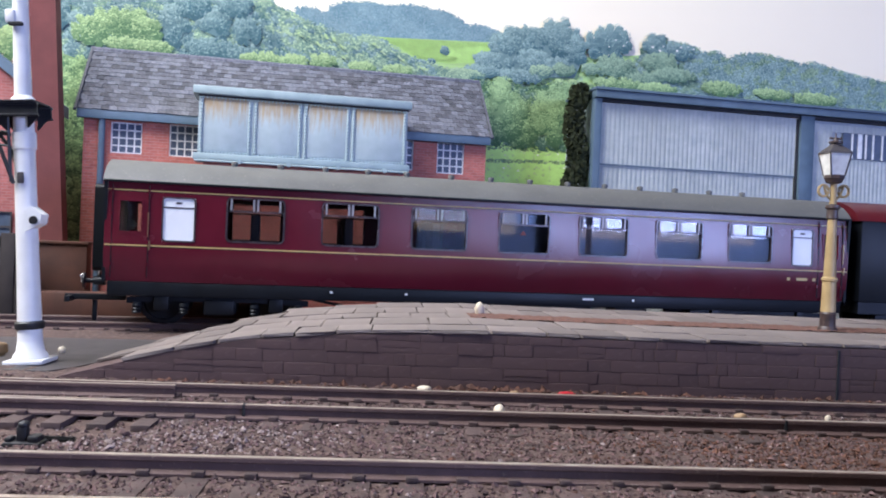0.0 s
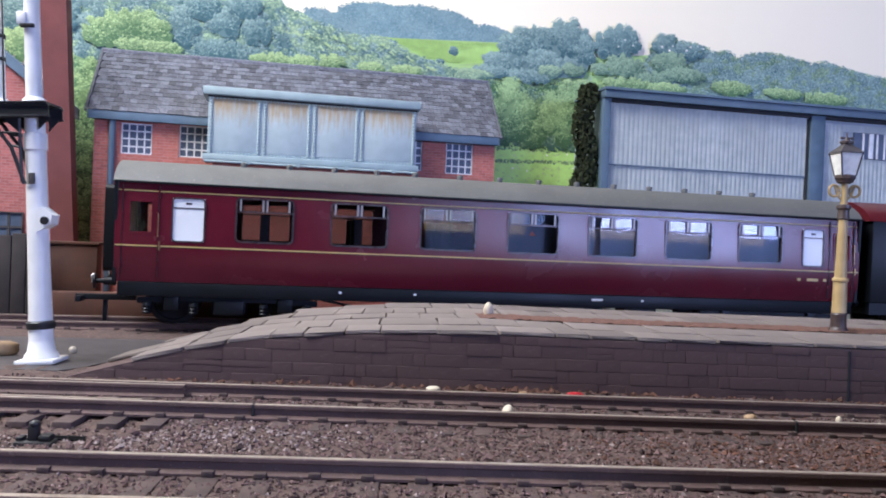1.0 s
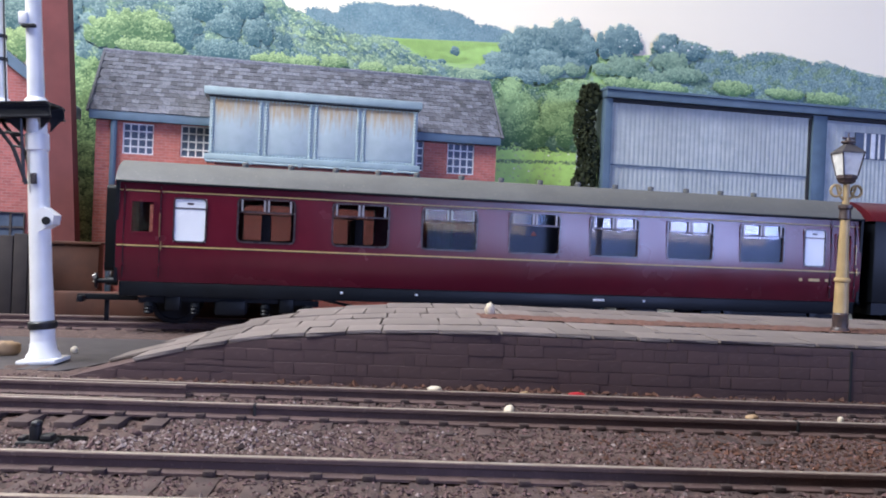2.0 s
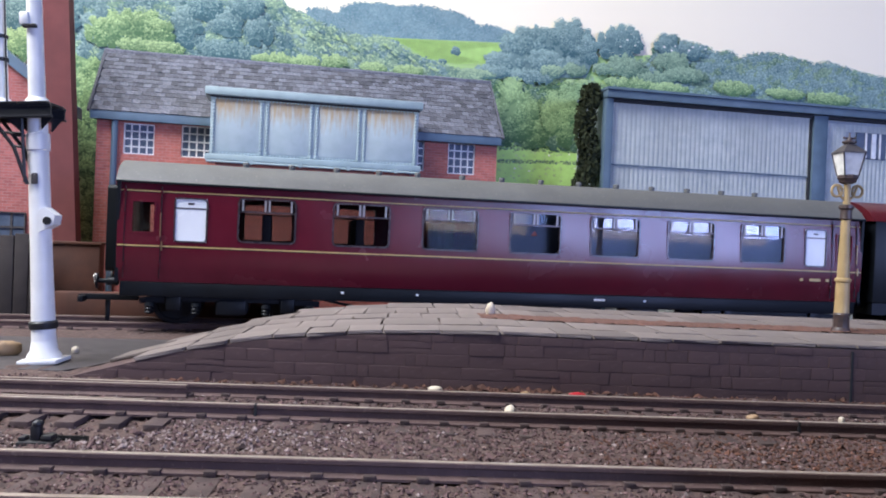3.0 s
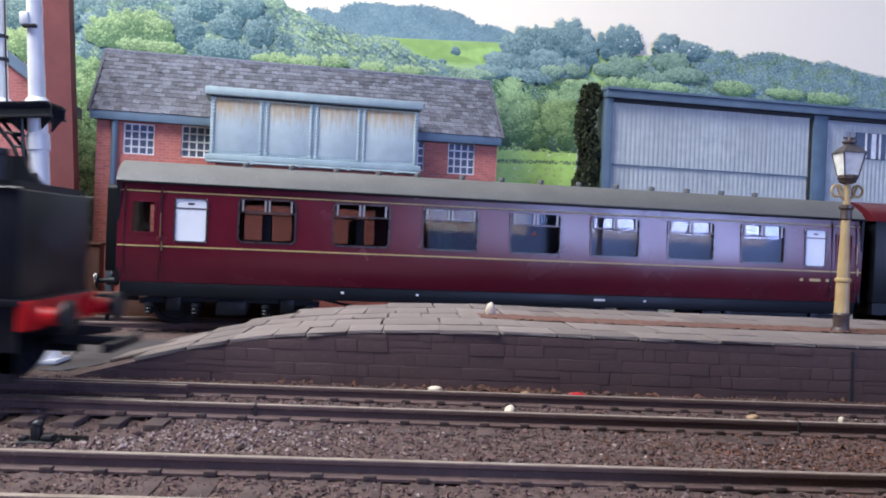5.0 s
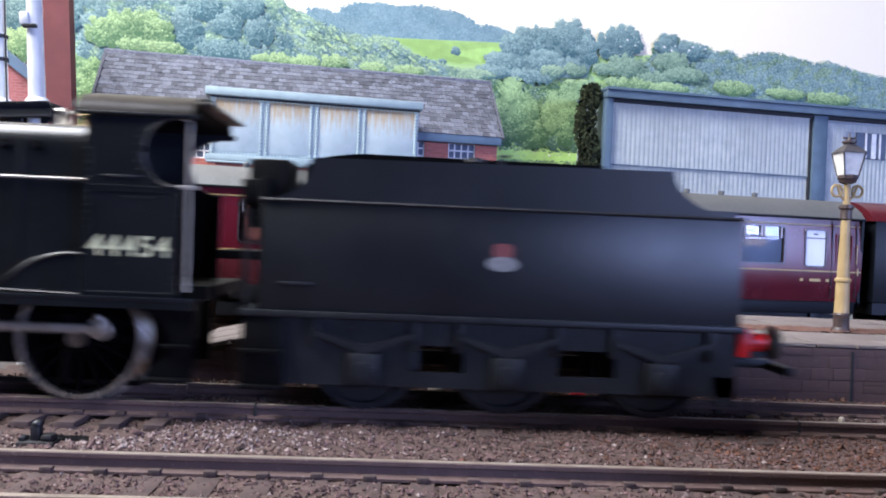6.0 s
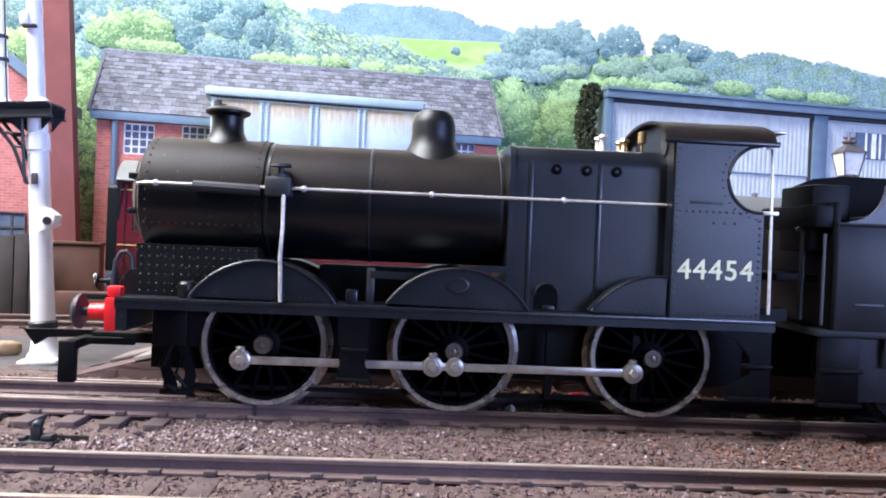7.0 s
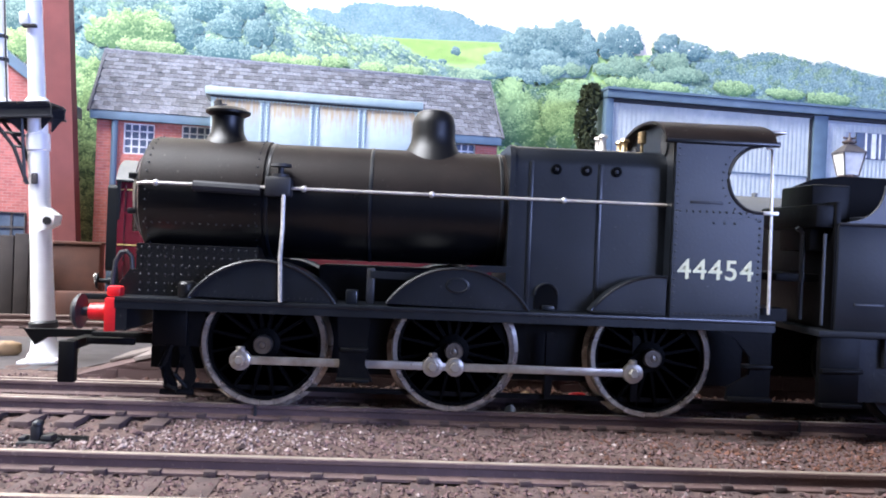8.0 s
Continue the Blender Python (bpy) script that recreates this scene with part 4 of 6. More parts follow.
def water_tank():
    t = thing("water_tank", FAR @ mm(0, 55, -3), "pale blue riveted iron water tank on a brick base, rust-streaked", "water tank")
    part("base", box(B(), 23, 96, 1, 15, 0, 58.6), "brickred", t, "red brick pier under the tank")
    part("bearer", box(B(), 19.4, 99.8, -1.6, 16, 58.6, 60.9, 0.2), "tanktrim", t)
    part("shell", box(B(), 20.8, 98.6, 0, 15, 60.9, 82.5), "tank", t)
    part("rim", box(B(), 18.6, 100, -1.8, 16.5, 82.5, 85.6, 0.5), "tanktrim", t, "pale green-blue top rim")
    us = (20.9, 40.2, 58.6, 76.6, 98.5)
    for a, c in zip(us, us[1:]):
        part("panel", box(B(), a + 1.5, c - 1.5, -0.25, 0.05, 62.2, 82.4, 0.1), "tankpanel", t, "pale blue tank plate with rust below the rim")
    # the overhanging rim's shadow line, made as a dark strip
    part("rim_gap", box(B(), 20.6, 98.8, -0.75, -0.3, 81.7, 82.6), "void", t, "dark strip painted as shade under the rim")
    riv = B()
    for u in us:
        for d in (-1.1, 1.1) if 21 < u < 98 else ((1.0,) if u < 21 else (-1.0,)):
            part("flange", box(B(), u + d - 0.55, u + d + 0.55, -0.6, 0.1, 61, 82.4, 0.1), "tank", t)
            z = 61.8
            while z < 82:
                ball(riv, (u + d, -0.6, z), 0.5, 1)
                z += 1.3
    u = 21.2
    while u < 98.4:
        ball(riv, (u, -0.75, 81.4), 0.42, 1)
        ball(riv, (u, -0.1, 61.5), 0.4, 1)
        u += 1.3
    tagged(part("rivets", riv, "tanktrim", t, "blue-green rivet heads"), kind="stuff")
    b = B()
    for u in (36, 54, 72, 90):
        lathe(b, [(0.9, 0), (0.9, 1.6)], 10, (u, -1.6, 58.2), "y")
    part("pipe", tube(b, [(20, -2.4, 58), (99, -2.4, 58)], 0.45), "tanktrim", t)


def shed():
    t = thing("corrugated_shed", FAR @ mm(0, 75, -3), "grey-blue corrugated iron industrial shed with dark blue trim", "building")
    part("corner_post", box(B(), 183.4, 186.9, -2, 2, 0, 98, 0.2), "shedtrim", t)
    part("wall_backing", box(B(), 186.8, 470, 0.6, 3, 0, 96), "cladding2", t)
    def sheet(u, n, lo, hi, y):
        wave = []
        for i in range(n):
            wave += [(u, y + 0.22), (u + 0.5, y), (u + 1.2, y), (u + 1.7, y + 0.22)]
            u += 2.2
        part("corrugated_sheet", prism(B(), wave + [(u, y + 0.22), (u, y + 0.55), (wave[0][0], y + 0.55)], lo, hi, "z"), "cladding", t)
    for lo, hi, y in ((0, 68.6, 0.1), (69.0, 96.4, -0.2)):
        for k in range(9):
            sheet(186.0 + k * 11, 5, lo, hi, y)
    part("seam", box(B(), 187, 284, -0.5, 0.4, 68.5, 69.1), "shedtrim", t)
    # near-black strip added where the sheets meet the column
    part("reveal", box(B(), 283.9, 284.9, -1.0, 0.6, 0, 95.4), "void", t, "near-black strip added beside the column")
    part("column", box(B(), 284.9, 292.2, -2.2, 1, 0, 97, 0.25), "shedtrim", t)
    # shade below the eaves is put into this rail's near-black colour
    part("head_beam", box(B(), 186.9, 470, -1.4, 0.6, 95.8, 97.2, 0.15), "void", t, "near-black head rail, eaves shade in its colour")
    part("fascia", box(B(), 183, 470, -4.2, 1, 97.2, 100.4, 0.2), "shedtrim", t, "dark blue eaves fascia")
    part("roof", box(B(), 182.6, 470, -5, 40, 100.4, 101.6, 0.2), "shedtrim", t)
    part("side_wall", box(B(), 184, 186.6, 2.0, 33, 0, 97.2), "cladding2", t)
    for k in range(15):
        u = 292.4 + k * 11
        for lo, hi in ((0, 78.8), (91.2, 94.4)) if 300 < u < 334 else ((0, 94.4),):
            sheet(u, 5, lo, hi, 0.1)
    part("window_recess", box(B(), 309, 334, -0.2, 0.55, 79, 91), "pane", t, "dark glazed strip window")
    for u in (313.5, 317, 321, 325, 330):
        part("glazing_bar", box(B(), u, u + (2.2 if u == 317 else 0.8), -0.6, 0, 79.2, 90.8), "winwhite", t)
    # dark bush between the shed and the backdrop
    b = B()
    r = random.Random(3)
    for i in range(3800):
        z = r.uniform(0, 103)
        a, q = r.uniform(0, 6.28), math.sqrt(r.random())
        w = 7.0 * (1 - 0.25 * abs(z - 50) / 50)
        p = Vector((177.6 + 0.8 * w * q * math.cos(a) + 1.2 * math.sin(z * 0.2), 79 + 4.5 * q * math.sin(a), z - 3))
        m = Matrix.Translation(p) @ Euler((r.uniform(0, 6), r.uniform(0, 6), 0)).to_matrix().to_4x4()
        s = r.uniform(0.7, 1.7)
        b.faces.new([b.verts.new(m @ Vector(c)) for c in ((s, 0, 0), (0.2 * s, 0.6 * s, 0.2 * s), (-s, 0.1 * s, 0), (-0.1 * s, -0.6 * s, 0.15 * s))])
    bush = thing("bush", FAR, "tall dark green-brown bush beside the shed wall", "bush")
    tagged(part("foliage", b, "bush", bush), kind="stuff")
    part("stem", tube(B(), [(177.5, 79, -4), (177, 79, 30), (178, 79, 80)], 0.8, 6), "darkwall", bush)


def chimney_yard():
    c = thing("chimney_stack", FAR @ mm(-24.5, 62, -3, 0, -3.4, 0), "tall square red-brown brick factory chimney", "chimney")
    part("plinth", box(B(), -8.0, 1.6, -1, 9, 0, 24, 0.3), "brickdark", c)
    part("shaft", prism(B(), [(-6.9, 24), (0.6, 24), (0.2, 150), (-9.6, 150)], 0, 8), "brickdark", c)
    h = thing("brick_house", FAR @ mm(0, 78, -3), "red brick gabled building with blue-grey bargeboards", "building")
    wall = prism(B(), [(-110, 0), (-36, 0), (-36, 79), (-74, 108), (-110, 80)], 0, 14)
    part("wall", wall, "housebrick", h)
    part("bargeboard", prism(B(), [(-32, 74.5), (-32, 79), (-74, 111), (-74, 106.5)], -1.6, 15), "bluetrim", h)
    part("bargeboard", prism(B(), [(-116, 74.5), (-116, 79), (-74, 111), (-74, 106.5)], -1.6, 15), "bluetrim", h)
    small_window(h, -62, -47, 25, 36.5, -0.6, 3, 2, 0.8, "plate")
    f = thing("yard_wall", FAR @ mm(0, 50, -3), "low brown painted yard wall behind the siding", "wall")
    part("wall", box(B(), -30.5, -14.6, 0, 8, 0, 25.6, 0.3), "brown", f)
    part("coping", box(B(), -31, -14, -0.6, 8.6, 25.6, 26.6, 0.2), "brown", f)
    g = thing("timber_fence", FAR @ mm(0, 42, -3), "dark weathered timber fence beside the siding", "fence")
    x = -120.0
    while x < -32:
        part("board", box(B(), x, x + 4.4, 0, 1.6, 0, 28 + rng.uniform(-0.8, 0.8), 0.2), "darkwall", g)
        x += 4.7
    part("rail", box(B(), -120, -32, 1.6, 2.8, 20, 22.5), "darkwall", g)
    k = thing("loading_bank", FAR @ mm(0, 42, -3), "low tan earth bank beside the siding", "bank")
    part("bank", box(B(), -32, 60, 0, 7, 0, 9.5, 0.8), "brown", k)


workshop()
water_tank()
shed()
chimney_yard()

# ---- rolling stock ----


def bogie(parent, x):
    b = B()
    for y in (4, 33):
        prism(b, [(x - 27, 6.6), (x - 27, 8.4), (x - 13, 9.2), (x + 13, 9.2), (x + 27, 8.4), (x + 27, 6.6), (x + 12, 7.4), (x - 12, 7.4)], y - 0.8, y + 0.8)
    box(b, x - 5, x + 5, 4, 33, 4, 9)
    bg = part("bogie", b, "sole", parent, "black bogie with leaf springs")
    for dx in (-17, 17):
        w = B()
        lathe(w, [(0.8, -14), (0.8, 14)], 10, (x + dx, 18.5, 7.2 - 0.2), "y")
        for s in (-1, 1):
            lathe(w, [(7.5, s * 7.4), (7.6, s * 8), (7.0, s * 8.1), (7.0, s * 10), (5.8, s * 10.1), (5.6, s * 9.4), (0, s * 9.4)], 28, (x + dx, 18.5, 7.0), "y")
        part("wheelset", w, "sole", bg)
        for y in (3.4, 33.6):
            part("axlebox", box(B(), x + dx - 2.2, x + dx + 2.2, y - 1.4, y + 1.4, 4.6, 9.4, 0.4), "sole", bg)
    part("bolster", box(B(), x - 4.5, x + 4.5, 2.4, 3.4, 3.4, 8.2, 0.5), "sole", bg)
    for dx in (-24, -10.5, 10.5, 24):
        part("coil_spring", lathe(B(), [(1.2, 3.6), (1.5, 4.0), (1.2, 4.5), (1.5, 5.0), (1.2, 5.5), (1.5, 6.0), (1.2, 7.0)], 10, (x + dx, 3.0, 0)), "sole", bg)


def coach():
    t = thing("passenger_coach", FAR, "lined maroon passenger coach with a grey roof standing in the siding", "coach")
    main = [(34.8, 52.0), (63.6, 81.4), (92.1, 110.2), (121.2, 138.6), (149.3, 166.8), (177.3, 194.6), (205.0, 222.0)]
    zl, zh = 26.3, 39.6
    wc = [(16.2, 25.6), (230.2, 238.6)]
    doors = [(3.9, 10.6), (243.0, 249.3)]
    holes = [(a, c, zl, zh) for a, c in main] + [(a, c, 25.7, 38.8) for a, c in wc] + [(a, c, 28.0, 37.5) for a, c in doors]

    def bend(z):
        return 1.5 * ((24.5 - z) / 11) ** 2 if z < 24.5 else 0.0025 * (z - 24.5) ** 2
    extra = (13.3, 15, 17, 19, 21, 22.8, 24.5, 29, 32, 36, 41, 43.2)
    b = pierced(B(), 0, 253.4, 13.3, 43.2, holes, 0, 1.0, bend, extra)
    side = part("side_panel", b, "maroon", t)
    b = pierced(B(), 0, 253.4, 13.3, 43.2, holes, 36, 1.0, lambda z: -bend(z), extra)
    part("side_panel", b, "maroon", t)
    prof = [(37.3 * i / 16 - 0.3, 43.0 + 7.6 * (1 - abs((i - 8) / 8) ** 2.3) ** 0.8) for i in range(17)]
    roof = part("roof", prism(B(), prof, -0.8, 254.2, "x"), "roofgrey", t, "weathered grey coach roof")
    part("rain_strip", box(B(), -0.6, 254, -0.55, -0.1, 42.7, 43.4, 0.1), "sole", roof)
    for u in (36, 50.5, 65, 79, 92, 107.4, 121.4, 135.5, 149.4, 163.4, 177, 190.8, 204.5, 218):
        part("roof_ventilator", lathe(B(), [(1.0, 0), (1.0, 1.5), (1.15, 1.6), (1.0, 2.3), (0, 2.5)], 10, (u, 13.5, 49.4)), "roofgrey", roof)
    for x in (-0.4, 252.8):
        part("end_panel", prism(B(), [(0.8, 13.3), (36.2, 13.3), (36.6, 43), *[(p[0], p[1] - 0.2) for p in reversed(prof)]], x, x + 1.0, "x"), "sole", t, "black coach end")
    part("floor", box(B(), 0.6, 252.8, 2.4, 34.6, 13.4, 14.6), "inside", t)
    for u in (14, 28.5, 57.5, 224.8, 240.5):
        part("partition", box(B(), u, u + 0.8, 1.4, 33, 14.7, 44), "inside", t)
    # this wall's blue stands for the reflection on the lower panes
    part("compartment_wall", box(B(), 119, 224.6, 5.0, 5.8, 14.7, 44), "bluewall", t, "compartment wall painted dark blue for the reflection in the panes")
    part("window_sticker", prism(B(), [(128.6, 32.2), (130.8, 32.2), (129.7, 33.8)], 0.5, 0.58), "crest_red", t, "small red triangle on the window")
    for u in (43.2, 72.4, 101, 130, 158, 186, 213.5):
        for y in (4, 22) if u < 112 else (22,):
            st = box(B(), u - 1.3, u + 1.5, y, y + 10.5, 14.8, 35.0, 0.5)
            box(st, u - 6, u + 6, y, y + 10.5, 14.8, 20.5, 0.5)
            part("seat", st, "seat", t, "dark seat pair seen through the windows")
    for k, (a, c) in enumerate(main):
        w = part("window", ring(B(), a - 0.25, c + 0.25, zl - 0.25, zh + 0.25, 0.55, -0.18, 0.8, 1.7), "winframe", side, "dark-framed window with sliding ventilators")
        part("pane", box(B(), a, c, 0.6, 0.75, zl, zh), "glass", w)
        vent = zh - 3.9
        bar = box(B(), a + 0.3, c - 0.3, -0.05, 0.4, vent - 0.35, vent + 0.15)
        box(bar, (a + c) / 2 - 0.3, (a + c) / 2 + 0.3, 0.0, 0.42, vent, zh)
        part("glazing_bar", bar, "winframe", w)
        for d in (a + 1.0, (a + c) / 2 - 0.9, (a + c) / 2 + 0.35, c - 1.6):
            part("ventilator_bar", box(B(), d, d + 0.55, -0.12, 0.38, vent + 0.15, zh - 0.3), "alu", w)
        part("pane", box(B(), a, c, 36.2, 36.35, zl, zh), "glass", t)
        w = part("window", ring(B(), a - 0.2, c + 0.2, zl - 0.2, zh + 0.2, 0.7, 36.2, 37.3, 1.3), "winframe", t)
        part("glazing_bar", box(B(), a + 0.3, c - 0.3, 36.5, 37.0, vent - 0.3, vent + 0.2), "winframe", w)
    for a, c in wc:
        w = part("window", ring(B(), a - 0.2, c + 0.2, 25.5, 39.0, 0.45, -0.2, 0.8, 1.3), "winframe", side, "white obscured lavatory window")
        part("pane", box(B(), a, c, 0.2, 0.5, 25.7, 38.8), "whitewin", w)
        part("glazing_bar", box(B(), a + 0.3, c - 0.3, 0.05, 0.3, 35.6, 36.0), "winframe", w)
        part("ventilator_catch", box(B(), (a + c) / 2 - 0.9, (a + c) / 2 + 0.9, 0.0, 0.3, 36.9, 37.5, 0.1), "winframe", w)
    for a, c in doors:
        w = part("door", ring(B(), a - 0.3, c + 0.3, 27.7, 37.8, 0.6, -0.15, 0.7, 0.6), "maroon", side, "maroon end door with a drop light")
        part("pane", box(B(), a, c, 0.5, 0.65, 28, 37.5), "glass", w)
        for u in (a - 2.0, c + 1.6):
            part("door_edge", box(B(), u, u + 0.22, -0.07, 0.3, 14.5, 42), "sole", w)
            for z in (18, 24.6, 33, 40):
                part("hinge", box(B(), u - 0.2, u + 0.45, -0.22, 0.2, z, z + 0.9, 0.1), "maroon", w)
        part("door_handle", tube(B(), [(c + 2.2, -0.55, 22.9), (c + 2.2, -0.55, 25.6)], 0.22, 6), "brass", w)
        part("grab_rail", tube(B(), [(c + 1.7, -0.5, 26.8), (c + 1.7, -0.5, 34)], 0.15, 6), "brass", w)
    for z, h in ((40.35, 0.33), (23.9, 0.42)):
        part("lining", box(B(), 0.2, 253.2, -0.05 + (0.62 if z > 40 else 0), 0.25 + (0.6 if z > 40 else 0), z, z + h), "lining", side, "thin gold and black lining")
        part("lining_edge", box(B(), 0.2, 253.2, -0.03 + (0.62 if z > 40 else 0), 0.25 + (0.6 if z > 40 else 0), z - 0.2, z), "sole", side)
    for u, w in ((228.8, 1.2), (232.6, 4.4), (239.2, 1.2)):
        part("number_bar", box(B(), u, u + w, bend(20.9) - 0.06, 1, 20.4, 21.4), "lining", side, "small gold lettering")
    under = box(B(), 1, 252.4, 1.6, 2.8, 8.9, 13.2, 0.2)
    box(under, 1, 252.4, 34.2, 35.4, 8.9, 13.2, 0.2)
    box(under, 1, 252.4, 3, 34, 11.5, 13.3)
    sole = part("solebar", under, "sole", t, "blue-black solebar")
    for u in (67, 91, 152, 170):
        part("marking", box(B(), u, u + (0.9 if u != 152 else 4), 1.5, 1.6, 11.2, 11.9), "winwhite", sole, "small white marking")
    for u, w in ((88, 20), (130, 26), (165, 12)):
        part("battery_box", box(B(), u, u + w, 4, 12, 3.5, 9.5, 0.4), "sole", t)
    part("truss_rod", tube(B(), [(62, 3, 9), (88, 3, 4), (165, 3, 4), (190, 3, 9)], 0.5, 6), "sole", t)
    bogie(t, 33.5)
    bogie(t, 220)
    for x, s in ((-0.4, -1), (253.6, 1)):
        for y in (7.2, 29.8):
            bf = part("buffer", lathe(B(), [(1.3, 0), (1.2, 3.2), (0.7, 3.3), (0.7, 5.6), (2.4, 5.7), (2.3, 6.2), (0, 6.5)], 14, m=Matrix.Translation((x, y, 12.8)) @ pose(0, 0, 0, 0, 90 * s, 0)), "sole", t)
        part("gangway", ring(B(), 0, 12, 0, 27, 1.6, 0, -5 * s, 1.5), "sole", t, "black corridor connection").matrix_basis = mm(x, 12.5, 15.5, 0, 0, 90)
    part("beam_hook", tube(B(), [(-6.8, 6, 12.4), (-7.2, 6, 14.4), (-6.4, 6, 14.9)], 0.3, 6), "bright", t, "bright coupling hook")
    cp = box(B(), -14, 4, 17, 19, 6.2, 8.0, 0.2)
    box(cp, -13, -11.4, 12, 26, 5.8, 7.6, 0.2)
    box(cp, -6, -4.6, 18, 19, -0.5, 6.5, 0.2)
    part("coupling", cp, "sole", t, "black tension-lock coupling")


def next_vehicle():
    t = thing("second_coach", FAR @ mm(259, 0, 0, 0, 0, -4), "near-black coach with a maroon roof", "coach")
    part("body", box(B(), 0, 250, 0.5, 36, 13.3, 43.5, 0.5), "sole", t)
    prof = [(38.0 * i / 16 - 0.6, 43.0 + 7.8 * (1 - abs((i - 8) / 8) ** 2.3) ** 0.8) for i in range(17)]
    part("roof", prism(B(), prof, -1.5, 251, "x"), "maroon_top", t, "glossy dark red roof")
    part("underframe", box(B(), 1, 249, 2, 34, 8.9, 13.3), "sole", t)
    bogie(t, 36)
    bogie(t, 214)
    for y in (7.2, 29.8):
        part("buffer", lathe(B(), [(1.3, 0), (1.2, 2.5), (2.2, 2.6), (0, 3.2)], 14, m=Matrix.Translation((0, y, 12.8)) @ pose(0, 0, 0, 0, -90, 0)), "sole", t)


coach()
next_vehicle()

R_WHEEL, CRANK = 10.5, (-3.5, -2.55)


SPOKE = {}


def driving_wheel(parent, x, spokes=16):
    hub = B()
    lathe(hub, [(1.4, -11.6), (1.4, 11.6)], 12, (0, 0, 0), "y")
    for s in (-1, 1):
        lathe(hub, [(2.7, s * 7.6), (2.7, s * 9.9), (1.4, s * 10.4)], 18, (0, 0, 0), "y")
        if s < 0:
            lathe(hub, [(2.6, s * 8.4), (9.2, s * 8.4), (9.2, s * 9.0), (2.6, s * 9.0)], 40, (0, 0, 0), "y")
        lathe(hub, [(9.0, s * 8.1), (9.7, s * 8.1), (9.7, s * 9.4), (9.0, s * 9.4), (9.0, s * 8.1)], 48, (0, 0, 0), "y")
        # crank boss and balance weight
        c, n = Vector(CRANK), 20
        a0 = math.atan2(CRANK[1], CRANK[0])
        boss = [(1.9 * math.cos(a) + CRANK[0] * k, 1.9 * math.sin(a) + CRANK[1] * k) for k, lo in ((1, -90), (0, 90)) for a in [a0 + radians(lo + 180 * i / 8) for i in range(9)]]
        prism(hub, boss, s * -9.6, s * -10.4)
        wt = [(9.2 * math.cos(a), 9.2 * math.sin(a)) for a in [a0 + math.pi + radians(-32 + 8 * i) for i in range(9)]]
        prism(hub, wt, s * -8.6, s * -9.5)
    w = part("driving_wheel", hub, "wheelblack", parent, "black spoked wheel with a bare steel tyre")
    w.matrix_basis = mm(x, 0, R_WHEEL)
    if "spoke" not in SPOKE:
        b = B()
        v = [b.verts.new(p) for p in ((-0.36, -8.3, 2.3), (0.36, -8.3, 2.3), (0.24, -8.3, 9.3), (-0.24, -8.3, 9.3), (-0.3, -9.3, 2.3), (0.3, -9.3, 2.3), (0.2, -9.15, 9.3), (-0.2, -9.15, 9.3))]
        for f in ((0, 1, 2, 3), (4, 5, 6, 7), (0, 1, 5, 4), (1, 2, 6, 5), (2, 3, 7, 6), (3, 0, 4, 7)):
            b.faces.new([v[k] for k in f])
        first = part("spoke", b, "wheelblack", w)
        SPOKE["spoke"] = first.data
        bpy.data.objects.remove(first)
    for i in range(spokes):
        sp = new("spoke", SPOKE["spoke"])
        sp.parent, sp.matrix_basis = w, pose(0, 0, 0, 0, 360 * (i + 0.5) / spokes, 0)
    for s in (-1, 1):
        b = lathe(B(), [(9.6, s * 7.3), (11.3, s * 7.3), (11.4, s * 7.8), (10.6, s * 8.2), (10.5, s * 10.0), (10.3, s * 10.15), (9.6, s * 10.1), (9.6, s * 7.3)], 64, (0, 0, 0), "y")
        part("tyre", b, "tyre", w, "worn steel tyre")
        part("crank_pin", lathe(B(), [(1.0, s * 10.2), (1.0, s * 12.6)], 14, (CRANK[0], 0, CRANK[1]), "y"), "rodsteel", w)
        part("axle_end", lathe(B(), [(1.6, s * 10.3), (1.6, s * 11.6), (1.42, s * 11.85), (0.7, s * 11.85), (0.6, s * 11.65), (0.3, s * 11.65), (0, s * 11.8)], 18, (0, 0, 0), "y"), "steel", w, "bright axle end")
    return w


def rivet_row(b, p0, p1, n, r=0.22):
    for i in range(n):
        ball(b, Vector(p0).lerp(Vector(p1), i / max(1, n - 1)), r, 1)


def arc(cx, cz, r, a0, a1, n):
    return [(cx + r * math.cos(radians(a0 + (a1 - a0) * i / n)), cz + r * math.sin(radians(a0 + (a1 - a0) * i / n))) for i in range(n + 1)]


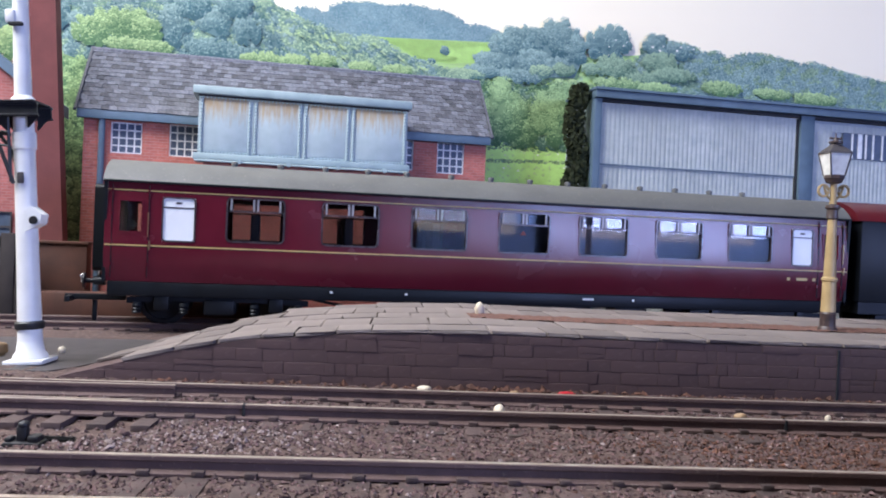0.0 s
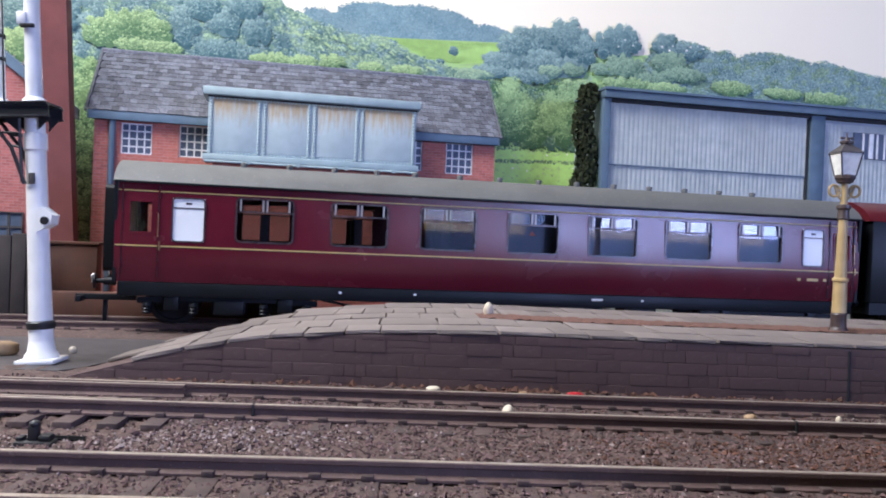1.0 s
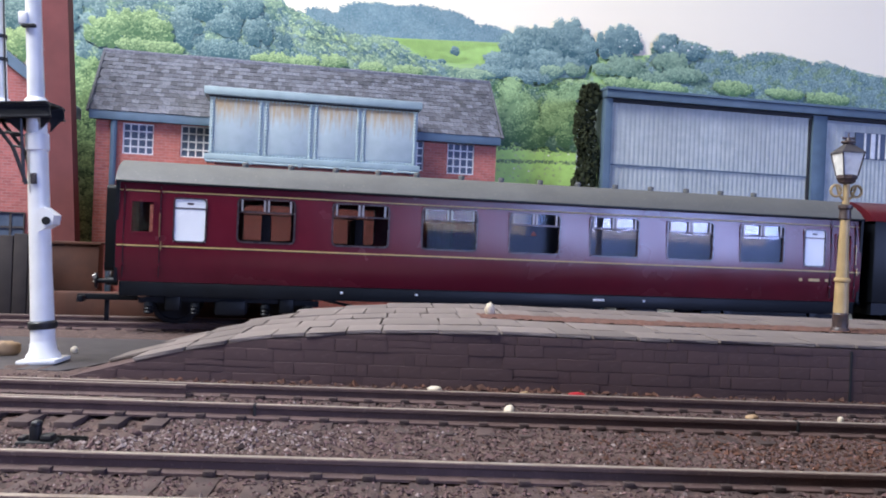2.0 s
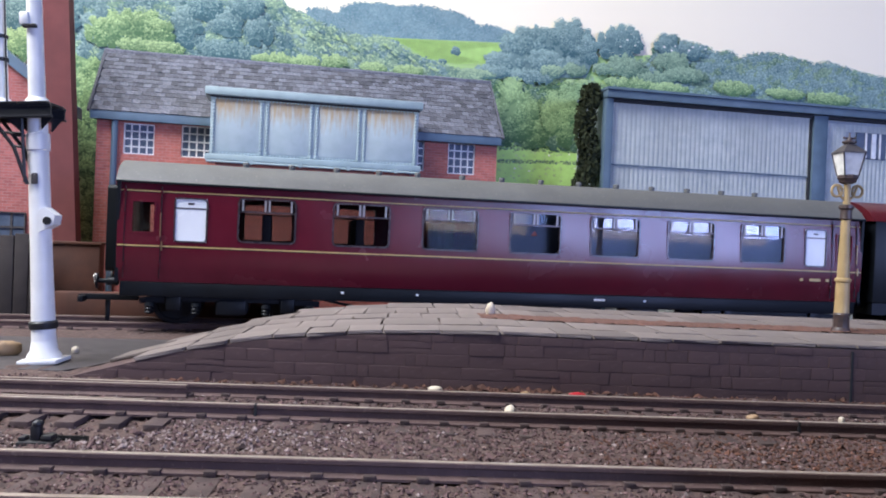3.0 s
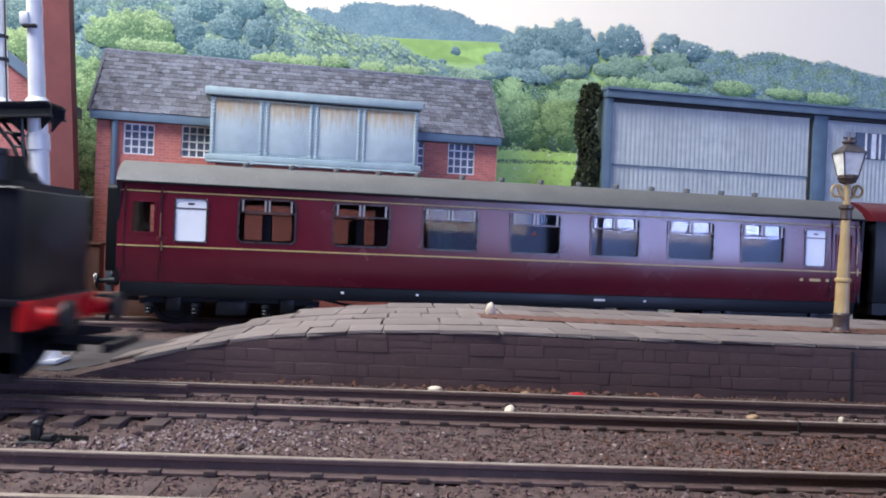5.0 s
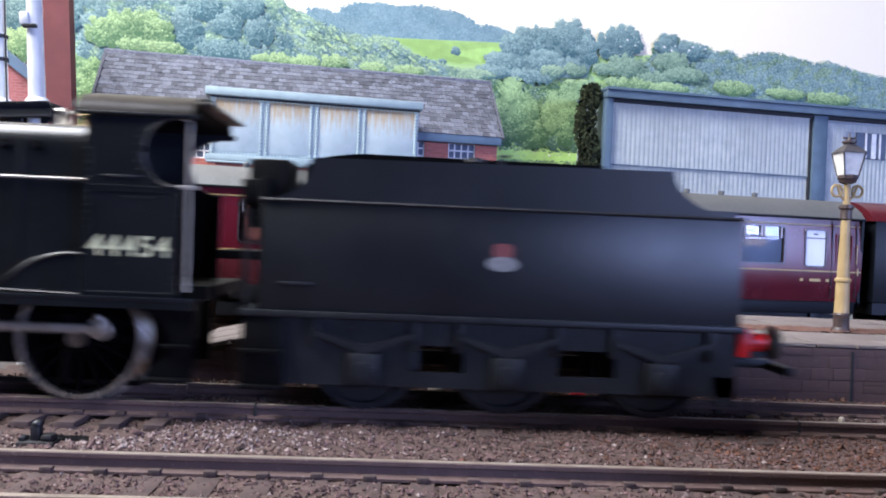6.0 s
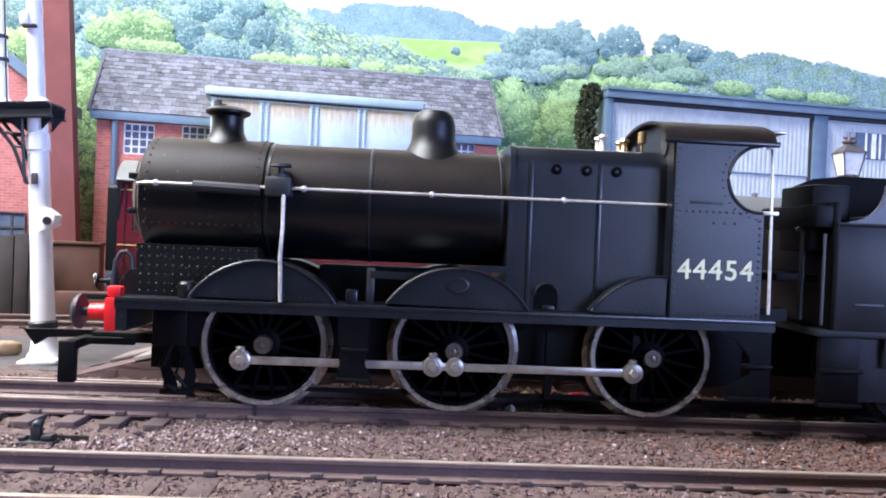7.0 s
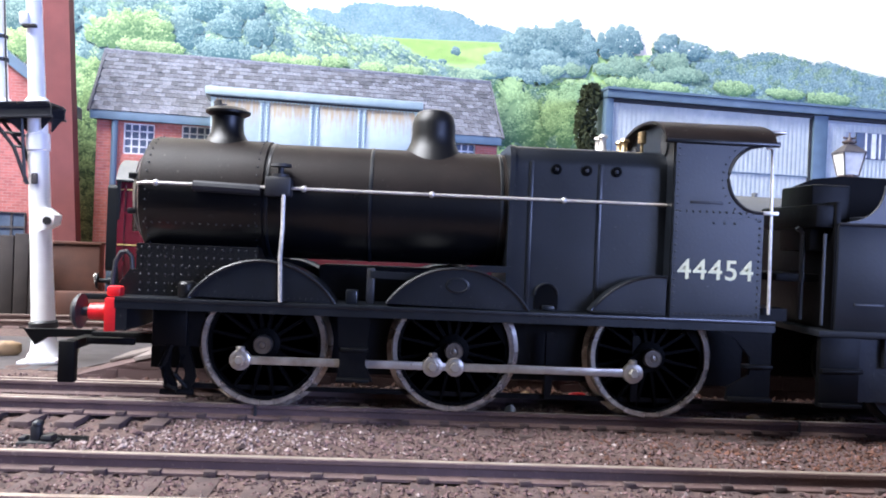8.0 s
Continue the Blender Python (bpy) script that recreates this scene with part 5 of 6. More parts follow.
def locomotive():
    t = thing("steam_locomotive", mm(0, 0, 0), "black six-coupled model steam locomotive with cream cab numbers", "locomotive")
    # footplate, frames, buffer beam
    fp = box(B(), -55.4, 53.6, -14.8, 14.8, 17.2, 17.9, 0.12)
    box(fp, -55.4, 53.6, -14.7, -13.9, 16.0, 17.3)
    box(fp, -55.4, 53.6, 13.9, 14.7, 16.0, 17.3)
    part("running_plate", fp, "black", t)
    fr = B()
    for y in (-5.6, 5.0):
        box(fr, -52, 52, y, y + 0.8, 5.2, 17.2)
    box(fr, -50, 50, -5, 5, 9, 16)
    box(fr, -50, -42, -9.5, 9.5, 9.5, 17)
    part("frames", fr, "frame", t)
    beam = part("buffer_beam", box(B(), -57.0, -55.2, -14.6, 14.6, 12.2, 17.6, 0.12), ["red"], t, "bright red buffer beam")
    part("beam_end", box(B(), -55.2, -53.4, -14.6, 14.6, 12.4, 17.5), "black", beam)
    for y in (-11.3, 11.3):
        bf = part("buffer", lathe(B(), [(2.2, 0), (2.2, 0.6), (1.5, 0.8), (1.35, 3.4)], 18, m=Matrix.Translation((-57, y, 15.0)) @ pose(0, 0, 0, 0, -90, 0)), "red", t, "red buffer shank with a black head")
        part("buffer_head", lathe(B(), [(0.8, 3.3), (0.8, 4.6), (2.9, 4.8), (2.9, 5.3), (2.2, 5.9), (0, 6.1)], 22, m=Matrix.Translation((-57, y, 15.0)) @ pose(0, 0, 0, 0, -90, 0)), "iron", bf)
    part("lamp_iron_red", box(B(), -57.2, -54.8, -13.6, -11.4, 17.7, 19.5, 0.5), "red", t, "small red fitting on the buffer beam")
    cp = box(B(), -64, -52, -1.2, 1.2, 8.6, 10.4, 0.2)
    box(cp, -65.5, -63.6, -8, 8, 8.2, 9.8, 0.2)
    prism(cp, [(-76, 10.4), (-64, 10.6), (-64, 9.4), (-72, 9.0), (-74, 7.6)], -0.7, 0.7)
    box(cp, -66.5, -63.8, -8.8, -7.0, 2.6, 9.6, 0.2)
    box(cp, -62, -54, -8.6, -7.6, 9.2, 10.4, 0.2)
    part("coupling", cp, "frame", t, "black tension-lock coupling hook")
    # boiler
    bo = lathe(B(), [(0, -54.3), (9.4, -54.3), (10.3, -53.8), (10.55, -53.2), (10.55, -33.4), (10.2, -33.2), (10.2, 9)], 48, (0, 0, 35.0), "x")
    # split at the handrail: dust above, plus lit top and shaded side in colour
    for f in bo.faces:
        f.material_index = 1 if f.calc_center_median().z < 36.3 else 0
    boiler = part("boiler", bo, ["black_top", "boiler_gloss"], t, "black boiler, dusty brown above the handrail, lit top and dark side painted in")
    for x in (-33.0, -15.5, 7.0):
        part("boiler_band", lathe(B(), [(10.25, x), (10.36, x + 0.1), (10.36, x + 0.5), (10.25, x + 0.6)], 48, (0, 0, 35.0), "x"), "black", boiler)
    sd = lathe(B(), [(8.2, -54.3), (8.2, -54.9), (7.4, -55.6), (3, -56.3), (0, -56.4)], 32, (0, 0, 35.0), "x")
    door = part("smokebox_door", sd, "black", boiler)
    for dz in (-3, 3):
        part("hinge", box(B(), -56.4, -55.0, -7.5, 2, 35 + dz - 0.5, 35 + dz + 0.5, 0.1), "black", door)
    part("door_dart", tube(B(), [(-57.6, 0, 35), (-56.2, 0, 35)], 0.5, 8), "steel", door)
    part("smokebox_saddle", prism(B(), [(-9.8, 17.9), (-9.8, 26.6), (9.8, 26.6), (9.8, 17.9)], -53.8, -33.6, "x"), "black_dusty", t)
    rv = B()
    for z, x0 in ((30.2, -53), (26.0, -53), (24.5, -53), (23.0, -53), (21.5, -53), (20.0, -53), (18.7, -53)):
        y = -9.85 if z < 30 else -math.sqrt(10.55 ** 2 - (35 - z) ** 2) - 0.05
        rivet_row(rv, (x0, y, z), (-34.2, y, z), 15, 0.2)
    for a in range(-60, 100, 9):
        c, s = math.cos(radians(a)), math.sin(radians(a))
        ball(rv, (-52.6, -10.6 * c, 35 + 10.6 * s), 0.18, 1)
        ball(rv, (-34.4, -10.6 * c, 35 + 10.6 * s), 0.18, 1)
    tagged(part("rivets", rv, "iron", t), kind="stuff")
    ch = lathe(B(), [(5.0, 43.0), (4.6, 44.6), (3.7, 45.6), (2.95, 46.8), (2.75, 48.6), (2.85, 49.7), (3.9, 50.3), (3.95, 50.7), (3.1, 51.3), (2.3, 51.5), (2.2, 46)], 32, (-41.7, 0, 0))
    part("chimney", ch, "gloss", t, "short black chimney with a rolled lip")
    part("chimney_capuchon", prism(B(), arc(-41.7, 0, 2.6, 110, 250, 10) + arc(-41.7, 0, 2.2, 250, 110, 10), 51.4, 52.4, "z"), "iron", t)
    dm = lathe(B(), [(6.6, 42.2), (5.6, 44.2), (4.6, 45.6), (4.1, 46.8), (3.9, 48.2), (3.9, 50.0), (3.6, 51.4), (2.8, 52.4), (1.4, 52.8), (0, 52.85)], 36, (-4.6, 0, 0))
    part("steam_dome", dm, "gloss", t, "rounded black steam dome")
    # firebox
    fb = [(-11.0, 18), (-11.0, 41.5), *[(-8 + 3.0 * math.cos(radians(a)), 42.6 + 3.4 * math.sin(radians(a))) for a in range(180, 89, -15)],
          *[(8 + 3.0 * math.cos(radians(a)), 42.6 + 3.4 * math.sin(radians(a))) for a in range(90, -1, -15)], (11, 41.5), (11, 18)]
    fbx = part("firebox", prism(B(), fb, 8.6, 35.6, "x"), "black", t)
    for x in (11.6, 23.4):
        part("firebox_band", box(B(), x, x + 0.7, -11.3, -10.9, 18.2, 43.2, 0.1), "black", fbx)
    part("firebox_lip", prism(B(), [(p[0] * 1.03, p[1] + 0.15) for p in fb], 8.3, 9.2, "x"), "black", fbx)
    for x in (16.2, 21.4, 26.5):
        part("washout_plug", lathe(B(), [(0.9, 10.9), (0.9, 11.3), (0.6, 11.35), (0.55, 11.15), (0.25, 11.15), (0.2, 11.3), (0, 11.3)], 14, (x, 0, 42.0), "y"), "wheelblack", fbx)
        part("plug_square", box(B(), x - 0.28, x + 0.28, -11.5, -11.1, 41.72, 42.28, 0.08), "tframe", fbx)
    pocket = [(13.3, 18.2), (13.3, 20.6), *arc(15.3, 20.6, 2.0, 180, 0, 10), (17.3, 18.2)]
    part("step_pocket", prism(B(), pocket, -11.25, -11.0), "wheelblack", fbx, "dark arched pocket at the firebox foot")
    part("pocket_rim", tube(B(), [(p[0], -11.3, p[1]) for p in pocket[1:-1]], 0.22, 6), "black", fbx)
    part("pocket_lever", box(B(), 14.6, 16.6, -11.9, -11.2, 18.0, 18.9, 0.2), "black", fbx)
    for x, h in ((26.2, 4.0), (30.2, 3.4)):
        for y in (-1.6, 1.6):
            part("safety_valve", lathe(B(), [(1.2, 45.6), (1.0, 46.6), (0.6, 47.2), (0.6, 45.6 + h - 0.7), (0.95, 45.6 + h - 0.5), (0.7, 45.6 + h), (0, 45.7 + h)], 12, (x, y, 0)), "bright" if x < 28 else "brass", t, "bright turned safety valve")
    part("whistle", lathe(B(), [(0.3, 45.5), (0.3, 48), (0.8, 48.2), (0.7, 50.2), (0, 50.4)], 10, (33, -3, 0)), "brass", t)
    # splashers
    for x in (-32, 0, 34):
        for s in (-1, 1):
            y0, y1 = sorted((s * 7.0, s * 14.2))
            seg = [(x + 14.1 * math.cos(radians(a)), 10.5 + 14.1 * math.sin(radians(a))) for a in range(86 if x > 30 else 32, 149, 6)] + ([(x + 1.0, 18)] if x > 30 else [])
            sp = part("splasher", prism(B(), seg, y0, y1), "black", t)
            b = tube(B(), [(p[0], s * 14.3, p[1]) for p in seg], 0.28, 6)
            part("splasher_beading", b, "black", sp)
            if s < 0:
                rr = B()
                rivet_row(rr, (x - 11, -14.25, 18.6), (x + (1 if x > 30 else 11), -14.25, 18.6), 13 if x > 30 else 24, 0.15)
                tagged(part("rivets", rr, "black", sp), kind="stuff")
    part("works_plate", lathe(B(), [(2.0, 14.2), (1.9, 14.45), (1.6, 14.5), (1.5, 14.35), (0, 14.35)], 24, m=Matrix.Translation((0, 0, 21.8)) @ AX["y"] @ Matrix.Diagonal((1, 0.68, 1, 1))), "black", t, "oval maker's plate")
    # cab
    cabpts = [(35.5, 17.9), (50.9, 17.9), (50.9, 36.0), *arc(50.2, 41.5, 5.6, 275, 90, 16), (53.2, 47.1), (53.2, 48.0), (35.5, 48.0)]
    for s in (-1, 1):
        y0, y1 = sorted((s * 13.9, s * 14.5))
        sh = part("cab_side", prism(B(), cabpts, y0, y1), "black", t)
        bead = B()
        tube(bead, [(p[0], s * 14.5, p[1]) for p in arc(50.2, 41.5, 5.6, 275, 90, 16)], 0.3, 6)
        part("cutout_beading", bead, "iron", sh)
        if s < 0:
            b = B()
            box(b, 35.6, 50.8, -14.62, -14.45, 34.9, 35.3)
            box(b, 35.6, 36.5, -14.6, -14.45, 18, 47.8)
            part("strapping", b, "black", sh)
            rr = B()
            for q in (((36.05, 18.6), (36.05, 47.4), 26), ((36.6, 35.8), (50.2, 35.8), 13), ((36.6, 18.6), (50.4, 18.6), 18), ((50.3, 19), (50.3, 34.5), 15)):
                rivet_row(rr, (q[0][0], -14.62, q[0][1]), (q[1][0], -14.62, q[1][1]), q[2], 0.2)
            for p in arc(50.2, 41.5, 6.6, 265, 100, 14):
                ball(rr, (p[0], -14.5, p[1]), 0.2, 1)
            rivet_row(rr, (42.4, -14.5, 34.0), (46, -14.5, 34.0), 3, 0.22)
            tagged(part("rivets", rr, "iron", sh), kind="stuff")
            part("window_slide", box(B(), 38.3, 43.8, -14.75, -14.4, 37.1, 37.6, 0.1), "iron", sh)
            lettering("cab_number", "44454", 4.75, mm(36.55, -14.54, 24.5, 90, 0, 0), "cream", sh, "cream painted running number")
            part("cab_handrail", tube(B(), [(51.0, -14.2, 47), (52.0, -14.3, 46.6), (52.2, -14.4, 36), (52.4, -14.5, 19)], 0.28, 8), "bright", t, "bright cab handrail")
            part("handrail_bracket", box(B(), 50.6, 53.4, -14.7, -14.0, 35.6, 36.3, 0.15), "bright", t)
    fr = [(-14, 18), (-14, 47.6), *[(14 * math.sin(radians(a)), 47.6 + 4.2 * (math.cos(radians(a)) ** 0.8)) for a in range(-80, 81, 16)], (14, 47.6), (14, 18)]
    front = prism(B(), fr, 35.3, 36.0, "x")
    cf = part("cab_front", front, "black", t)
    for y in (-9.2, 9.2):
        part("spectacle_window", lathe(B(), [(1.9, 0), (1.9, 0.35), (1.5, 0.4), (0, 0.4)], 16, m=Matrix.Translation((35.35, y, 47.2)) @ pose(0, 0, 0, 0, -90, 0)), "void", cf)
    rp = [(15.0 * math.sin(radians(a)), 47.3 + 4.9 * math.cos(radians(a)) ** 0.9) for a in range(-88, 89, 8)]
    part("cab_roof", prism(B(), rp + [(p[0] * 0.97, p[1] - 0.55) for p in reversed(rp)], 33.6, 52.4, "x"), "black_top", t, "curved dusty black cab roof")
    part("roof_gutter", box(B(), 33.8, 53.0, -15.2, -14.5, 47.1, 47.7, 0.15), "black", t)
    part("roof_edge", box(B(), 52.2, 55.2, -12.4, 12.4, 49.7, 50.2, 0.12), "steel", t, "worn grey rear edge of the roof")
    part("backhead", box(B(), 36, 40, -9, 9, 18, 40, 0.8), "frame", t)
    part("cab_floor", box(B(), 36, 56, -13.6, 13.6, 17.9, 20.0), "frame", t)
    # steps
    st = prism(B(), [(44.5, 16.2), (53.6, 16.2), (53.6, 4.2), (46.0, 4.2), (46.4, 6.5), (50, 8.6), (50, 11.5), (47.6, 14.4)], -13.6, -13.0)
    box(st, 46.2, 53.4, -15.2, -13, 4.2, 4.9, 0.1)
    box(st, 48.6, 53.4, -15.0, -13, 9.8, 10.4, 0.1)
    part("cab_steps", st, "frame", t)
    st = prism(B(), [(-19.6, 16.2), (-14.2, 16.2), (-14.8, 8), (-13.4, 5.2), (-19.4, 5.6), (-19.0, 8)], -13.4, -12.8)
    box(st, -19.4, -14, -14.8, -12.8, 5.2, 5.8, 0.1)
    box(st, -18.8, -14.4, -14.4, -12.8, 10.2, 10.8, 0.1)
    part("footstep", st, "frame", t)
    gd = B()
    prism(gd, [(-49.6, 13), (-47.4, 13), (-47.6, 6), (-46.4, 3.0), (-46.6, 1.6), (-48.2, 1.6), (-49, 5)], -9.6, -9.0)
    box(gd, -50.6, -44.8, -10.4, -8.8, 9.6, 16.2, 0.2)
    prism(gd, [(-46.4, 9.8), (-44.6, 9.8), (-43.2, 4.4), (-44.2, 1.9), (-45.6, 2.4), (-45.0, 5)], -9.8, -9.0)
    tube(gd, [(-47.4, -10.0, 9.8), (-48.8, -10.2, 6.2), (-48.0, -10.2, 3.0), (-46.2, -10.2, 2.2)], 0.55, 6)
    tube(gd, [(-45.4, -9.9, 8), (-46.6, -10.1, 5.0), (-44.6, -10.1, 2.6)], 0.4, 6)
    box(gd, -49.2, -43.6, -9.9, -8.9, 1.3, 2.3, 0.25)
    part("guard_iron", gd, "frame", t)
    for x in (16, 31):
        part("brake_hanger", box(B(), x, x + 1.2, -9.6, -8.4, 2.6, 14), "frame", t)
    part("brake_rigging", box(B(), -44, 44, -8.6, -7.8, 2.4, 3.2), "frame", t)
    # pipes and rods along the boiler
    hr = [(-54.3, -8.0, 36.2), (-53.6, -10.9, 36.6)] + [(x, -11.5, 36.75) for x in range(-52, 33, 4)] + [(35.4, -11.5, 36.75)]
    part("handrail", tube(B(), hr, 0.26, 8), "bright", t, "thin bright boiler handrail")
    for x in (-50.6, -26.2, -4.8, 17.6):
        part("handrail_knob", ball(B(), (x, -11.4, 36.75), 0.55, 2), "bright", t)
    ej = tube(B(), [(-44.4, -11.3, 36.5), (-33.4, -11.3, 36.2)], 0.95, 10)
    part("ejector_pipe", ej, "iron", t, "dull black ejector pipe")
    vb = box(B(), -32.6, -28.2, -12.4, -9.4, 35.2, 38.6, 0.5)
    lathe(vb, [(1.4, 0), (1.4, 0.7), (0.5, 0.8), (0.5, 1.8), (1.8, 1.9), (1.7, 2.4), (0, 2.5)], 12, (-30.2, -10.8, 38.4))
    part("ejector_valve", vb, "iron", t)
    part("ejector_drain", tube(B(), [(-29.4, -12.2, 35.6), (-29.2, -13.2, 30), (-29.2, -14.6, 25.5), (-28.9, -14.9, 18)], 0.34, 8), "bright", t, "bright bent drain pipe")
    part("reversing_rod", prism(B(), [(-14.5, 22.4), (-14.5, 23.6), (-6, 23.4), (4, 25.2), (9, 25.2), (9, 24.2), (4, 24.0), (-6, 22.2)], -11.8, -11.3), "black", t)
    sb = box(B(), -15.2, -13.8, -11, -9.5, 17.9, 24, 0.2)
    part("reversing_bracket", sb, "iron", t)
    part("sandbox_cap", lathe(B(), [(1.5, 18), (1.5, 20.2), (1.2, 20.6), (0, 20.6)], 14, (-44.6, -12, 0)), "gloss", t)
    part("lubricator", box(B(), -18.5, -16.5, -12.5, -10.5, 17.9, 20.3, 0.3), "black", t)
    part("motion_cover", box(B(), -24, 6, -4, 4, 17.9, 24, 0.5), "frame", t)
    part("front_plate", prism(B(), [(-57.4, 17.9), (-55.2, 17.9), (-53.7, 17.9), (-53.7, 22.2), (-54.8, 22.2), (-57.2, 19.0)], -9.6, 9.6), "black_dusty", t, "sloping plate before the smokebox")
    part("vacuum_pipe", tube(B(), [(-58.0, -9, 17.9), (-57.4, -9, 23.4), (-56.6, -9, 24.9), (-55.6, -9, 25.1), (-54.8, -9, 24.2), (-54.1, -9, 18)], 0.42, 8), "iron", t, "black vacuum pipe over the buffer beam")
    wheels = [driving_wheel(t, x) for x in (-32, 0, 34)]
    rods = []
    for s in (-1, 1):
        y = s * 11.9
        b = B()
        for a, c, yy in ((-32, 3.7, 0), (3.7, 34, 0.02)):
            box(b, a, c, y - 0.35 + yy, y + 0.35 + yy, -0.66, 0.66, 0.12)
        for x, r in ((-32, 1.72), (0, 1.72), (3.7, 1.55), (34, 1.72)):
            lathe(b, [(r, -0.6), (r, 0.45), (r - 0.25, 0.6), (r * 0.55, 0.62), (r * 0.5, 0.9), (r * 0.28, 1.0), (0, 1.0)] if s < 0 else [(r, -0.6), (r, 0.6)], 20, (x, y, 0), "y")
            if x != 3.7:
                lathe(b, [(0.75, 0), (0.75, 0.6), (0.6, 0.8), (0, 0.8)], 10, (x, y, 1.45))
            if s < 0:
                lathe(b, [(0.85, 0.6), (0.85, 1.15), (0.7, 1.3), (0, 1.3)], 6, (x, y, 0), "y")
        rod = part("coupling_rod", b, "rodsteel", t, "bare steel coupling rod")
        rod.matrix_basis = mm(CRANK[0], 0, R_WHEEL + CRANK[1])
        rods.append(rod)
    return t, wheels, rods


TENDER_X = 104.0


def tender():
    t = thing("coal_tender", mm(TENDER_X, 0, 0), "black six-wheeled coal tender with a lion-and-wheel crest shape", "tender")
    part("tank", box(B(), -40, 40.4, -14.2, 14.2, 16.6, 34.6, 0.3), "tender", t)
    for s in (-1, 1):
        y0, y1 = sorted((s * 14.0, s * 14.6))
        cope = [(-40, 34.6), (40.4, 34.6), *[(40.4 - 12.4 * math.sin(radians(a)), 42.2 - 7.4 * math.cos(radians(a))) for a in range(6, 91, 12)], (-31.6, 41.8), *arc(-38.5, 41.4, 6.2, 0, -85, 8)]
        cs = part("side_coping", prism(B(), cope, y0, y1), "tender", t)
        part("beading", tube(B(), [(-40, s * 14.5, 34.7), (40.4, s * 14.5, 34.7)], 0.3, 6), "iron", cs)
    part("tank_top", box(B(), -36, 39, -13.9, 13.9, 34.6, 36.0), "tender", t)
    part("coal_plate", box(B(), 22, 23, -13.8, 13.8, 36, 41), "tender", t)
    b = B()
    r = random.Random(4)
    for i in range(150):
        x, y = r.uniform(-16, 21), r.uniform(-12.5, 12.5)
        ball(b, (x, y, 36.5 + r.uniform(0, 1.6) + 2.0 * (1 - abs(y) / 13)), r.uniform(0.9, 1.8), 1, (1, r.uniform(0.7, 1.2), r.uniform(0.6, 1)))
    for v in b.verts:
        v.co += Vector([r.uniform(-0.2, 0.2) for _ in range(3)])
    tagged(part("coal", b, "coal", t, "lumps of black coal"), kind="stuff")
    hop = [(-36.5, 36), (22, 36), (22, 45.2), (-26, 45.4), (-32, 44.6), (-36.5, 42.6)]
    part("hopper_side", prism(B(), hop, 10.6, 11.2), "wheelblack", t, "tall inner side plate of the coal space")
    part("hopper_slope", prism(B(), [(-36, 36), (-20, 36), (-20, 37.6)], -13.6, 10.6), "tframe", t)
    part("filler", lathe(B(), [(2.2, 36), (2.2, 41), (2.6, 41.2), (2.6, 42.2), (0, 42.6)], 16, (29, 0, 0)), "iron", t)
    part("filler_lever", tube(B(), [(0.5, 0, 41), (0.5, 0, 45), (2, 0, 45)], 0.4, 6), "iron", t)
    part("vent_cap", lathe(B(), [(0.9, 40), (0.9, 43.6), (1.7, 43.8), (1.6, 44.6), (0, 44.8)], 12, (-4, 2, 0)), "iron", t)
    part("front_bulkhead", box(B(), -40.4, -39.4, -13.8, 13.8, 16.6, 38.5, 0.2), "frame", t)
    part("tool_locker", box(B(), -43.0, -36.0, -10.5, 1, 30, 41.6, 0.4), "frame", t)
    part("locker_box", box(B(), -43.6, -39.6, -13.4, 8, 34, 38.0, 0.4), "frame", t)
    part("handbrake", tube(B(), [(-43.5, -9, 18), (-43.5, -9, 33), (-44.6, -9, 34)], 0.45, 6), "iron", t)
    part("shovelling_plate", box(B(), -48, -40, -9, 9, 24.5, 26.0, 0.2), "frame", t)
    part("handrail", tube(B(), [(-42.0, -13.6, 17.5), (-42.0, -13.6, 33)], 0.3, 6), "iron", t)
    part("running_plate", box(B(), -43, 41.2, -15.0, 15.0, 15.6, 16.7, 0.15), "tframe", t)
    fr = B()
    for s in (-1, 1):
        y = s * 13.2 - 0.4
        holes = [(-31 + 16 - 1.5, -31 + 25.6 - 1.5, 7.4, 11.4), (-2.0 + 10, -2.0 + 20, 7.4, 11.4)]
        pierced(fr, -42, 40, 4.6, 15.6, [(-15, -6, 7.2, 11.6), (9.8, 19.6, 7.2, 11.6)], y, 0.8)
    part("frames", fr, "tframe", t)
    for x in (-22.6, 1.2, 27.2):
        ab = box(B(), x - 2.6, x + 2.6, -15.0, -13.4, 4.8, 10.2, 0.5)
        lathe(ab, [(1.6, 0), (1.5, 0.5), (0, 0.6)], 14, (x, -15, 7.2), "y")
        part("axlebox", ab, "tframe", t)
        sp = prism(B(), [(x - 8.4, 13.0), (x - 8.4, 13.8), (x, 11.4), (x + 8.4, 13.8), (x + 8.4, 13.0), (x, 9.8)], -14.8, -13.5)
        for d in (-8.2, 8.2):
            box(sp, x + d - 0.5, x + d + 0.5, -14.6, -13.4, 10.6, 15.6, 0.1)
        part("leaf_spring", sp, "tframe", t)
    part("step_plate", box(B(), -42.5, -35.5, -14.6, -13.4, 3.8, 15.6, 0.2), "frame", t)
    for z in (3.8, 9.6):
        part("step", box(B(), -42.5, -35.5, -15.8, -14.6, z, z + 0.7, 0.1), "frame", t)
    part("guard_iron", prism(B(), [(36, 8), (40, 8), (40, 3), (37, 3)], -13.6, -12.8), "tframe", t)
    wheels = []
